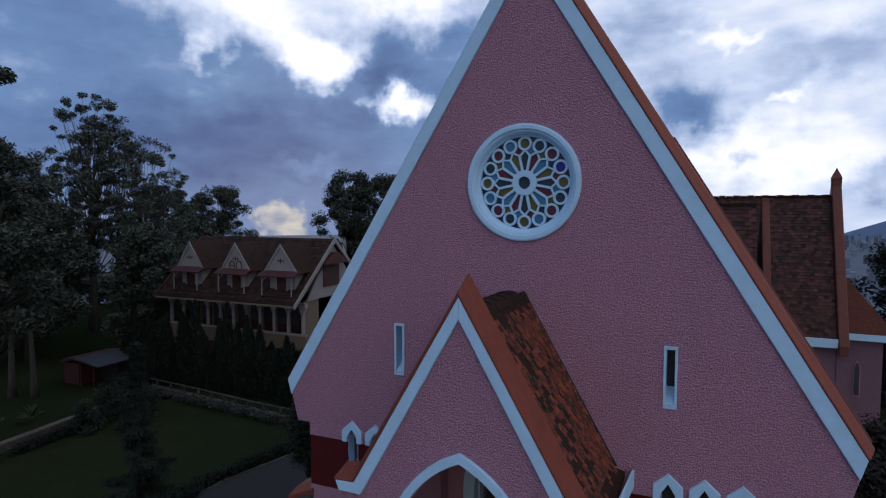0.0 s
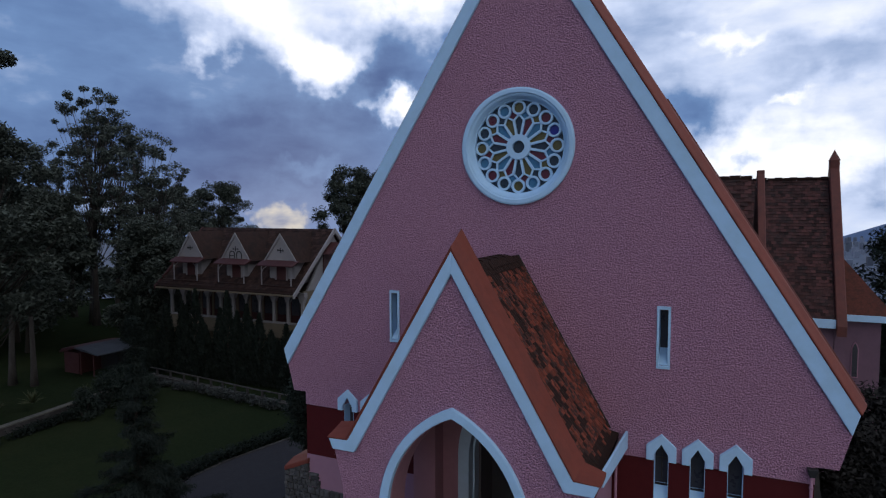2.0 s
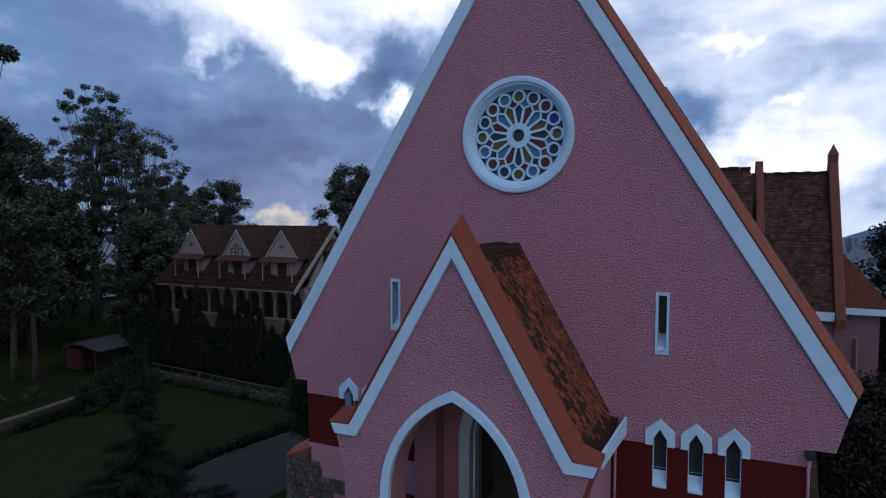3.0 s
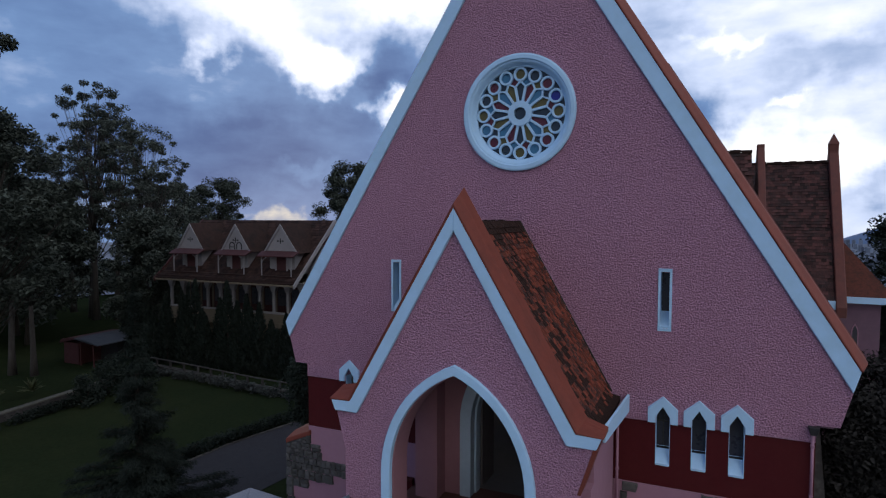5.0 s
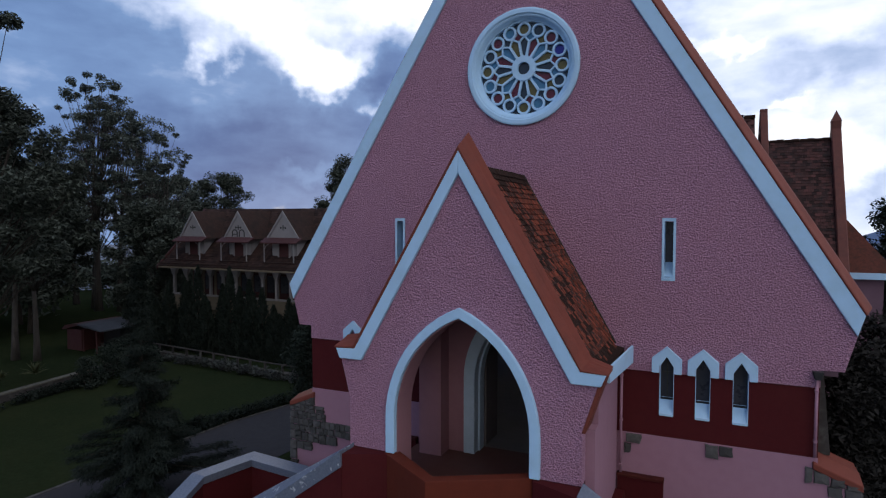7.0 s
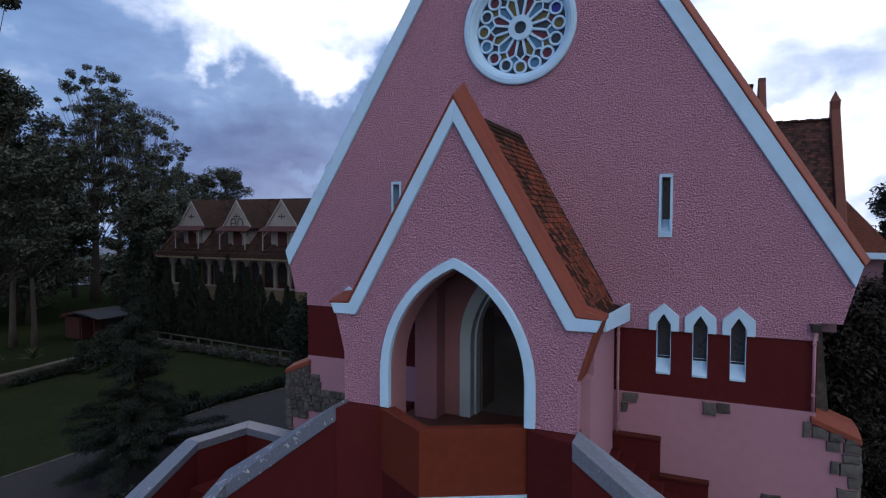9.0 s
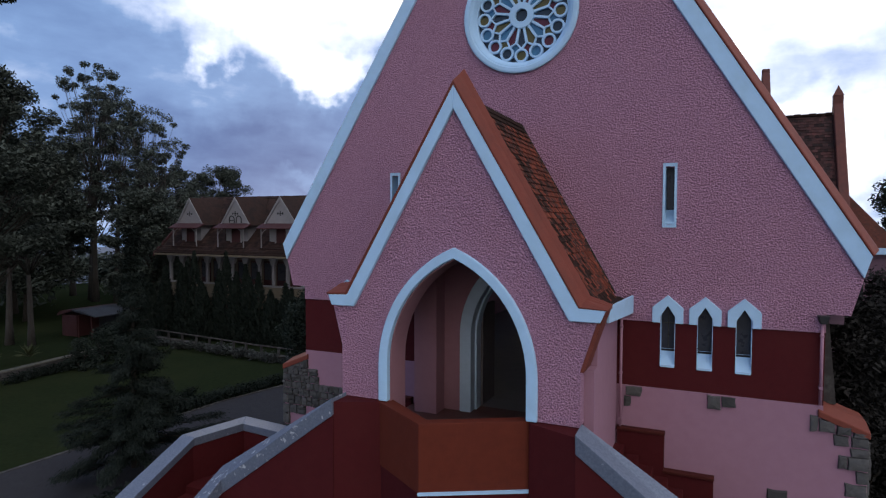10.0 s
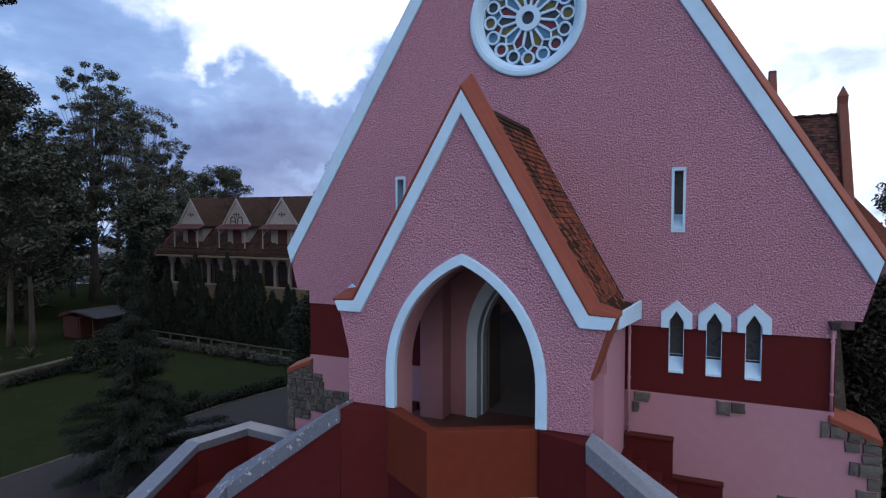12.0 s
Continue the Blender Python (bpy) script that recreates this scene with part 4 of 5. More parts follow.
part("hopper", slab(B(), "y", [(5.36, 3.86), (5.54, 3.86), (5.5, 3.72), (5.4, 3.72)], -0.17, -0.035), "iron", church, "dark rainwater hopper", bevel=0.01)

# stepped dark red dado along the stair, each step with a ledge
for s in (-1, 1):
    for i in range(4):
        x0, x1, z = 2.05 + 0.87 * i, 2.05 + 0.87 * (i + 1), 1.46 - 0.72 * i
        if s < 0:
            x0, x1 = -x1 - 0.45, -x0 - 0.45
        if s < 0 and x0 < -5.5:
            continue
        dado = part("dado", box(B(), x0, x1, -0.12, -0.014, GROUND - 0.1, z - 0.06), "maroon", church, "dark red stepped dado")
        part("ledge", box(B(), x0 - 0.012, x1 + 0.012, -0.17, -0.014, z - 0.06, z), "ledge", dado, bevel=0.008)


CAPS = {1: (2.2, 1.9), -1: (2.16, 1.84)}   # the cap's height at its inner and outer end


def build_buttress(s):
    """A stone-faced buttress at the corner with a sloping terracotta cap."""
    bm = B()
    slab(bm, "y", [(s * 5.47, GROUND - 0.2), (s * 6.17, GROUND - 0.2), (s * 6.17, CAPS[s][1] - 0.1), (s * 5.47, CAPS[s][0] - 0.12)], -0.0105, 1.3)
    body = part("buttress", bm, "pink", church, "pink corner buttress edged with rough stones")
    cap = B()
    zi, zo = CAPS[s]
    ring_prism(cap, [[(s * 5.42, -0.07, zi - 0.12), (s * 5.42, -0.07, zi), (s * 5.42, 0.3, zi + 0.1), (s * 5.42, 0.8, zi + 0.1), (s * 5.42, 0.8, zi - 0.12)],
                     [(s * 6.19, -0.07, zo - 0.12), (s * 6.19, -0.07, zo), (s * 6.19, 0.3, zo + 0.1), (s * 6.19, 0.8, zo + 0.1), (s * 6.19, 0.8, zo - 0.12)]])
    part("cap", cap, "coping", body, "terracotta painted sloping cap", bevel=0.015)
    return body


STONE_MESHES = []


def stone_mesh(rng):
    """A rough block of unit width and height."""
    bm = B()
    outline = []
    for x, z in ((-0.5, -0.5), (0.1, -0.5), (0.5, -0.5), (0.5, 0.1), (0.5, 0.5), (-0.1, 0.5), (-0.5, 0.5), (-0.5, -0.1)):
        outline.append((x * rng.uniform(0.76, 1.0), z * rng.uniform(0.76, 1.0)))
    back = [bm.verts.new((x, 0.0, z)) for x, z in outline]
    front = [bm.verts.new((x * 0.9, -1.0 + rng.uniform(-0.2, 0.2), z * 0.9)) for x, z in outline]
    mid = bm.verts.new((rng.uniform(-0.1, 0.1), -1.25, rng.uniform(-0.1, 0.1)))
    for i in range(8):
        j = (i + 1) % 8
        bm.faces.new((back[i], back[j], front[j], front[i]))
        bm.faces.new((front[i], front[j], mid))
    bmesh.ops.recalc_face_normals(bm, faces=bm.faces[:])
    me = bpy.data.meshes.new("stone")
    bm.to_mesh(me)
    bm.free()
    me.materials.append(M["stone"])
    return me


def lay_stone(parent, rng, x, z, w, h, y=-0.012, proud=0.045, turn=0):
    if not STONE_MESHES:
        STONE_MESHES.extend(stone_mesh(random.Random(i)) for i in range(9))
    ob = put_under("stone", rng.choice(STONE_MESHES), parent)
    ob.matrix_basis = Matrix.Translation((x, y, z)) @ pose(0, 0, 0, 0, 0, turn) @ Matrix.Diagonal((w, proud * rng.uniform(0.7, 1.2), h, 1))
    return ob


ROWS = {  # top of the stones, then height and inner edge of each course
    1: (1.82, [(0.02, 5.3), (0.2, 5.66), (0.15, 5.9), (0.24, 5.74), (0.23, 6.0), (0.26, 5.82)]),
    -1: (1.82, [(0.02, 5.42), (0.18, 5.13), (0.18, 5.1), (0.18, 4.36), (0.17, 4.36), (0.24, 4.75), (0.23, 5.5), (0.29, 6.0)]),
}


def build_stones():
    for s in (-1, 1):
        body = build_buttress(s)
        rng = random.Random(11 + s)
        z, row = ROWS[s][0], 0
        for h, inner in ROWS[s][1] + [(0.24, 5.95), (0.2, 6.05), (0.22, 5.8), (0.25, 6.0), (0.2, 5.85), (0.24, 6.05), (0.22, 5.8), (0.3, 6.0)]:
            x = 6.2
            while x > inner + 0.06:
                w = min(rng.uniform(0.2, 0.36) if s > 0 else rng.uniform(0.09, 0.22), x - inner)
                if x - w - inner < 0.08:
                    w = x - inner
                up = 0.0
                if row == 0:
                    zi, zo = CAPS[s]
                    f = min(max((x - w / 2 - 5.42) / 0.86, 0.0), 1.0)
                    up = max(0.0, zi + (zo - zi) * f - 0.1 - z)
                if s < 0 and rng.random() < 0.4:
                    k = rng.uniform(0.35, 0.65)
                    lay_stone(body, rng, s * (x - w / 2), z + up - (h + up) * k / 2, w + 0.012, (h + up) * k + 0.012, proud=0.05)
                    lay_stone(body, rng, s * (x - w / 2), z - h + (h + up) * (1 - k) / 2, w + 0.012, (h + up) * (1 - k) + 0.012, proud=0.045)
                else:
                    lay_stone(body, rng, s * (x - w / 2), z - h / 2 + up / 2, w + 0.015, h + up + 0.015, proud=0.05)
                x -= w
            z -= h
            row += 1
        # outer flank of the buttress
        z = 1.72
        while z > GROUND:
            h = rng.uniform(0.2, 0.3)
            y = 0.0
            while y < 1.25:
                w = rng.uniform(0.2, 0.4)
                lay_stone(body, rng, s * 6.17, z - h / 2, w, h, y=y + w / 2, proud=0.05, turn=90 * s)
                y += w
            z -= h
        # single stones let into the plaster under the band
    loose = put_under("stone_inlay", bpy.data.meshes.new("stone_inlay"), church, "grey stones let into the pink plaster")
    rng = random.Random(5)
    lay_stone(loose, rng, 2.33, 2.16, 0.34, 0.23)
    lay_stone(loose, rng, 2.22, 1.95, 0.15, 0.22)
    lay_stone(loose, rng, 3.77, 2.11, 0.27, 0.31)
    lay_stone(loose, rng, 4.02, 2.15, 0.27, 0.22)
    lay_stone(loose, rng, 4.83, 0.47, 0.36, 0.44)


build_stones()
part("upper_buttress", slab(B(), "y", [(5.52, 2.2), (5.76, 2.2), (5.62, 3.7), (5.52, 3.7)], 0.44, 0.8), "mortar", church, "sloping stone upper buttress")

# ---- front stairs ----
stairs = thing("front_staircase", (0, -3, GROUND), "dark red double staircase with pale capped parapets", "staircase")


def parapet(points, cap_mat="cap", cap_w=0.34, wall_to=GROUND - 0.2, wall_mat="maroon", half=0.12, deep=0.13):
    """A parapet along 3D points of its cap's top, mitred at its bends; the wall below goes down to the ground."""
    pts = [Vector(p) for p in points]
    sides = []
    for a, b in zip(pts, pts[1:]):
        flat = Vector((b.x - a.x, b.y - a.y, 0)).normalized()
        sides.append(Vector((-flat.y, flat.x, 0)))
    mitre = [sides[0]] + [(m + n) / (1 + m.dot(n)) for m, n in zip(sides, sides[1:])] + [sides[-1]]
    for i in range(len(sides)):
        ends = ((pts[i], mitre[i]), (pts[i + 1], mitre[i + 1]))
        low = Vector((0, 0, -deep + 0.02))
        sec = [[p - m * half + low, p + m * half + low, Vector((p.x, p.y, wall_to)) + m * half, Vector((p.x, p.y, wall_to)) - m * half] for p, m in ends]
        wall = part("parapet", ring_prism(B(), sec), wall_mat, stairs, "dark red parapet wall")
        w, drop = cap_w / 2, Vector((0, 0, -deep))
        sec = [[p + m * (w - 0.035) + drop, p + m * w, p - m * w, p - m * (w - 0.035) + drop] for p, m in ends]
        part("cap", ring_prism(B(), sec), cap_mat, wall, "pale painted parapet cap with worn patches", bevel=0.008)


def build_stairs():
    fl = -0.62
    for s in (-1, 1):
        x0 = PC + s * 2.2
        x1 = PC + s * 5.15
        n = 11
        rise, run = (1.3 - fl) / n, (abs(x1 - x0)) / n
        for i in range(n):
            xa, xb = x0 + s * run * i, x0 + s * run * (i + 1)
            part("step", box(B(), min(xa, xb), max(xa, xb), -2.75, -0.13, GROUND - 0.1, 1.3 - rise * (i + 1)), "maroon", stairs, bevel=0.01)
        far = PC + s * 7.2
        part("landing", box(B(), min(x1, far), max(x1, far), -2.2, -0.15, GROUND - 0.1, fl), "maroon", stairs)
        for i in range(7):
            part("step", box(B(), min(x1, far), max(x1, far), -2.2 - 0.3 * (i + 1), -2.2 - 0.3 * i, GROUND - 0.1, fl - 0.168 * (i + 1)), "maroon", stairs, bevel=0.01)
        inner = [(PC + s * 2.15, PY - 0.21, 2.33), (PC + s * 4.98, PY - 0.21, 0.4), (PC + s * 5.2, PY - 2.4, -0.95)]
        parapet(inner, "cap_worn" if s < 0 else "cap", cap_w=0.52, half=0.2, deep=0.31)
        outer = [(PC + s * 4.6, -0.7, 0.42), (PC + s * 6.8, -0.48, 0.42), (PC + s * 7.17, -1.93, 0.42), (PC + s * 7.05, -3.6, -0.2), (PC + s * 7.05, -5.0, -0.9)]
        parapet(outer, cap_w=0.44, half=0.16, deep=0.2)
    # prow-shaped balcony before the arch
    a, tip, d = (PC - 1.5, PY), (PC - 0.25, PY - 0.82), (PC + 1.32, PY + 0.02)
    inner = [(PC + 1.2, PY + 0.2), (PC - 0.22, PY - 0.58), (PC - 1.3, PY + 0.2)]
    part("balcony_floor", slab(B(), "z", [inner[2], (inner[1][0], inner[1][1] + 0.02), inner[0], (PC, PY + 0.12)], 1.15, 1.3), "floor_tile", stairs)
    b = part("balcony_wall", slab(B(), "z", [a, tip, d, *inner], 1.12, 2.26), "brick_red", stairs, "brick-red prow-shaped balcony wall", bevel=0.008)
    part("drip_edge", slab(B(), "z", [(tip[0], tip[1] - 0.03), (d[0] + 0.01, d[1] - 0.04), (d[0], d[1]), (tip[0], tip[1] + 0.02)], 1.1, 1.15), "white", b, "white drip edge")
    part("balcony_base", slab(B(), "z", [(PC - 1.4, PY + 0.02), (PC - 1.4, PY - 0.05), (tip[0] + 0.02, tip[1] + 0.06), (PC + 1.3, PY + 0.0), (PC + 1.3, PY + 0.04)], GROUND - 0.1, 1.12), "maroon", stairs)
    for s in (-1, 1):
        plan = [(PC + s * 2.2, PY - 0.41), (PC + s * 2.2, PY + 0.03), (PC + s * 1.35, PY + 0.03), (PC + s * 1.35, PY - 0.06)]
        part("stair_wall", slab(B(), "z", plan, GROUND - 0.1, 2.255), "maroon", stairs, "dark red wall before the porch plinth")
    part("front_wall", box(B(), PC - 1.29, PC + 1.29, PY + 0.05, PY + 0.3, GROUND - 0.1, 1.15), "maroon", stairs)


build_stairs()
# ---- the long house across the garden ----


def build_house():
    hx0, hx1, hy = -31.7, -19.7, 18.75
    house = thing("convent_house", (-26, 21, GROUND), "two-storey cream house with dark tiled roof, dormers and colonnade", "house")
    floor2, eave, ridge, ry = 0.55, 3.3, 7.25, 22.0
    part("wall", box(B(), hx0 + 0.3, hx1 - 0.2, hy + 1.6, 26, GROUND - 0.2, 3.4), "house_wall", house)
    part("wall", slab(B(), "x", [(hy + 0.4, 3.3), (25.4, 3.3), (ry, ridge - 0.25)], hx1 - 0.35, hx1 - 0.2), "house_white", house, "white gable wall")
    part("wall", box(B(), hx1 - 0.35, hx1 - 0.2, hy, 25.8, GROUND, 3.35), "house_wall", house)
    part("wall", slab(B(), "x", [(hy + 0.4, 3.3), (25.4, 3.3), (ry, ridge - 0.25)], hx0 + 0.3, hx0 + 0.45), "house_white", house)
    # lower storey: piers and dark recess
    part("gallery_floor", box(B(), hx0, hx1, hy - 0.15, hy + 1.7, floor2 - 0.3, floor2), "house_wall", house, "cream gallery slab")
    part("gallery_apron", box(B(), hx0, hx1, hy - 0.1, hy + 0.05, floor2, floor2 + 0.62), "house_wall", house, "cream gallery parapet")
    part("rail", box(B(), hx0, hx1, hy - 0.14, hy + 0.09, floor2 + 0.62, floor2 + 0.72), "house_white", house)
    n = 11
    for i in range(n):
        x = hx0 + 0.25 + (hx1 - hx0 - 0.5) * i / (n - 1)
        c = part("column", box(B(), x - 0.1, x + 0.1, hy - 0.1, hy + 0.1, floor2 + 0.72, eave - 0.25), "house_white", house, "white gallery column", bevel=0.03)
        cap = B()
        ring_prism(cap, [[(x - 0.11, hy - 0.12, 2.6), (x + 0.11, hy - 0.12, 2.6), (x + 0.11, hy + 0.14, 2.6), (x - 0.11, hy + 0.14, 2.6)], [(x - 0.3, hy - 0.12, 3.03), (x + 0.3, hy - 0.12, 3.03), (x + 0.3, hy + 0.14, 3.03), (x - 0.3, hy + 0.14, 3.03)]])
        part("capital", cap, "house_white", c)
        part("pier", box(B(), x - 0.16, x + 0.16, hy - 0.1, hy + 0.2, GROUND - 0.1, floor2 - 0.3), "house_wall", house)
    part("beam", box(B(), hx0, hx1, hy - 0.15, hy + 0.18, 3.03, 3.28), "house_white", house)
    for i in range(n - 1):
        x = hx0 + 0.25 + (hx1 - hx0 - 0.5) * (i + 0.5) / (n - 1)
        w = part("gallery_door", box(B(), x - 0.42, x + 0.42, hy + 1.52, hy + 1.62, floor2, 2.75), "house_red", house, "dark red shuttered door")
        part("pane", box(B(), x - 0.32, x + 0.32, hy + 1.49, hy + 1.55, floor2 + 0.9, 2.6), "pane_dark", w)
    # roof with a kick at the eave, tiled
    prof = [(17.55, 3.35), (18.3, 3.75), (ry, ridge), (25.8, 3.75), (26.5, 3.35), (26.4, 3.25), (ry, ridge - 0.2), (17.6, 3.22)]
    roof = part("roof", slab(B(), "x", prof, hx0, hx1), "house_tile", house, "dark weathered clay tiled roof")
    tiled_slope("roof_tiles", house, (hx0, ry, ridge + 0.02), (hx1, ry, ridge + 0.02), (0, 18.3 - ry, 3.77 - ridge), wide=0.28, course=0.24, mat="house_tile")
    tiled_slope("roof_tiles", house, (hx0, 18.35, 3.8), (hx1, 18.35, 3.8), (0, -0.8, -0.42), wide=0.28, course=0.24, mat="house_tile")
    part("gutter_board", box(B(), hx0, hx1, 17.52, 17.58, 3.16, 3.27), "house_wall", house, "pale eaves board")
    for s in (hx0 - 0.02, hx1 + 0.02):
        for a, b in (((17.5, 3.3), (ry, ridge + 0.1)), ((26.5, 3.3), (ry, ridge + 0.1))):
            part("bargeboard", slab(B(), "x", [a, b, (b[0], b[1] - 0.32), (a[0], a[1] - 0.25)], s - 0.06, s + 0.06), "house_white" if s > -25 else "house_red", roof, "painted bargeboard")
    gw = part("gable_window", box(B(), hx1 - 0.19, hx1 - 0.12, 20.9, 22.7, 4.1, 5.6), "house_red", house, "dark red gable window with a canopy")
    part("canopy", slab(B(), "x", [(20.6, 5.65), (23.0, 5.65), (21.8, 6.4)], hx1 - 0.15, hx1 + 0.5), "house_red", gw)
    # three dormers: white gable, lean-to hood on braces, window
    for i, (x, w) in enumerate(((-29.3, 2.3), (-25.2, 2.35), (-21.45, 2.5))):
        y = 18.5
        d = part("dormer", slab(B(), "y", [(x - w / 2 + 0.25, 3.8), (x + w / 2 - 0.25, 3.8), (x + w / 2 - 0.25, 5.3), (x - w / 2 + 0.25, 5.3)], y + 0.12, 21.4), "house_white", house, "white dormer with a pointed gable")
        part("gable", slab(B(), "y", [(x - w / 2, 5.32), (x + w / 2, 5.32), (x, 6.9)], y, y + 0.14), "house_white", d, "white gable panel with a small ornament")
        for s in (-1, 1):
            part("bargeboard", slab(B(), "y", [(x + s * (w / 2 + 0.12), 5.22), (x + s * (w / 2 + 0.0), 5.22), (x, 6.86), (x, 7.08)], y - 0.08, y - 0.002), "house_white", d)
            part("roof", slab(B(), "y", [(x + s * (w / 2 + 0.15), 5.2), (x, 7.1), (x, 6.98), (x + s * (w / 2 + 0.05), 5.2)], y - 0.02, 21.8), "house_tile", d)
            px = x + s * (w / 2 - 0.08)
            part("post", box(B(), px - 0.028, px + 0.028, y - 0.5, y - 0.444, 3.72, 5.02), "house_white", d, "thin white post")
            part("brace", tube(B(), [(px, y - 0.47, 4.55), (px - s * 0.14, y - 0.47, 4.8), (px - s * 0.42, y - 0.47, 4.98)], [0.024, 0.024, 0.024], 6), "house_white", d, "curved white brace")
            part("window_post", box(B(), x + s * 0.44 - 0.05, x + s * 0.44 + 0.05, y + 0.02, y + 0.1, 3.9, 5.1), "house_white", d)
        part("hood", slab(B(), "x", [(y - 0.65, 4.98), (y - 0.65, 5.04), (y - 0.01, 5.34), (y - 0.01, 5.24)], x - w / 2 - 0.2, x + w / 2 + 0.2), "house_red", d, "dark red lean-to hood")
        part("sill", box(B(), x - w / 2, x + w / 2, y - 0.56, y + 0.1, 3.66, 3.76), "house_tile", d, "dark tiled dormer sill")
        part("window", box(B(), x - 0.38, x + 0.38, y + 0.05, y + 0.115, 3.95, 5.05), "house_red", d, "dark red shutters")
        # ornament: a small cross-like flower of bars; on the middle one two rounded letters' worth of bars
        for dx, dz, wx, wz in ((0, 0, 0.5, 0.045), (0, 0, 0.045, 0.34), (-0.2, 0, 0.05, 0.14), (0.2, 0, 0.05, 0.14)):
            part("ornament", box(B(), x + dx - wx / 2, x + dx + wx / 2, y - 0.03, y - 0.002, 5.98 + dz - wz / 2, 5.98 + dz + wz / 2), "iron", d)
        if i == 1:
            for dx in (-0.3, 0.3):
                o, q = pointed(x + dx, 0.24, 5.36, 5.62, 5.86, 6), pointed(x + dx, 0.18, 5.36, 5.62, 5.79, 6)
                part("ornament", slab(B(), "y", o + q[::-1], y - 0.03, y - 0.002), "iron", d)
            part("ornament", box(B(), x - 0.5, x - 0.1, y - 0.032, y - 0.001, 5.5, 5.55), "iron", d)
    return house


build_house()

# ---- garden ----


def build_garden():
    wall = thing("garden_wall", (-20, 12.5, GROUND), "low rough grey garden wall with a rail", "garden wall")
    pts = [(-27.5, 13.4), (-22.5, 12.9), (-18.5, 12.4), (-13.6, 12.1)]
    for a, b in zip(pts, pts[1:]):
        part("base", slab(B(), "z", [a, b, (b[0], b[1] + 0.35), (a[0], a[1] + 0.35)], GROUND - 0.1, GROUND + 0.3), "mortar", wall)
        part("rail", slab(B(), "z", [(a[0], a[1] + 0.1), (b[0], b[1] + 0.1), (b[0], b[1] + 0.18), (a[0], a[1] + 0.18)], GROUND + 0.68, GROUND + 0.73), "mortar", wall, "grey rail")
        for i in range(4):
            t = (i + 0.5) / 4
            x, y = a[0] + (b[0] - a[0]) * t, a[1] + (b[1] - a[1]) * t + 0.14
            part("post", box(B(), x - 0.05, x + 0.05, y - 0.05, y + 0.05, GROUND + 0.3, GROUND + 0.72), "mortar", wall)
    kerb = thing("terrace_wall", (-25.5, 4, GROUND), "low concrete terrace wall with a pale top at the lawn's edge", "garden wall")
    for a, b in zip([(-24.6, -6), (-25.3, 2), (-26.0, 8)], [(-25.3, 2), (-26.0, 8), (-26.5, 11.8)]):
        part("base", slab(B(), "z", [a, b, (b[0] - 0.3, b[1]), (a[0] - 0.3, a[1])], GROUND - 0.1, GROUND + 0.35), "mortar", kerb)
        part("top", slab(B(), "z", [(a[0] + 0.03, a[1]), (b[0] + 0.03, b[1]), (b[0] - 0.33, b[1]), (a[0] - 0.33, a[1])], GROUND + 0.35, GROUND + 0.41), "worn_top", kerb, "pale worn top")
    shed = thing("garden_shed", (-32.4, 13.2, GROUND), "small dark red garden shed with a low rounded roof", "shed")
    part("wall", box(B(), -33.9, -32.5, 12.4, 15.0, GROUND - 0.1, -0.45), "house_red", shed)
    part("wall", box(B(), -32.5, -30.9, 13.9, 15.0, GROUND - 0.1, -0.5), "iron", shed, "dark recessed front")
    part("roof", slab(B(), "y", [(-34.1, -0.45), (-33.8, -0.22), (-33.2, -0.1), (-32.5, -0.05), (-32.5, -0.12), (-34.1, -0.52)], 12.2, 15.3), "house_red", shed, "dark red rounded roof end")
    part("roof", slab(B(), "y", [(-32.495, -0.05), (-31.6, -0.1), (-30.3, -0.34), (-30.3, -0.4), (-32.495, -0.12)], 12.1, 15.4), "tarp", shed, "grey sheet roof")
    for x in (-32.2, -31.0):
        part("post", box(B(), x - 0.035, x + 0.035, 12.3, 12.37, GROUND - 0.1, -0.45), "house_red", shed)


build_garden()


def leaves(bm_verts, faces, rng, centre, radius, count, size, flat=0.8):
    """Small leaf clumps, each a bent quad, scattered in a blob."""
    for _ in range(count):
        d = Vector((rng.gauss(0, 1), rng.gauss(0, 1), rng.gauss(0, 1) * flat))
        d = d.normalized() * (rng.random() ** 0.45)
        p = Vector(centre) + Vector((d.x * radius[0], d.y * radius[1], d.z * radius[2]))
        s = size * rng.uniform(0.6, 1.5)
        q = Euler((rng.uniform(-0.9, 0.9), rng.uniform(-0.9, 0.9), rng.uniform(0, 6.28))).to_matrix()
        k = len(bm_verts)
        for x, y, z in ((-1, 0, 0), (0, -0.45, 0.12), (1, 0, 0), (0, 0.45, 0.12)):
            bm_verts.append(tuple(p + q @ Vector((x * s, y * s, z * s))))
        faces.append((k, k + 1, k + 2, k + 3))


def mesh_of(name, verts, faces, mat):
    me = bpy.data.meshes.new(name)
    me.from_pydata(verts, [], faces)
    me.materials.append(M[mat])
    return me


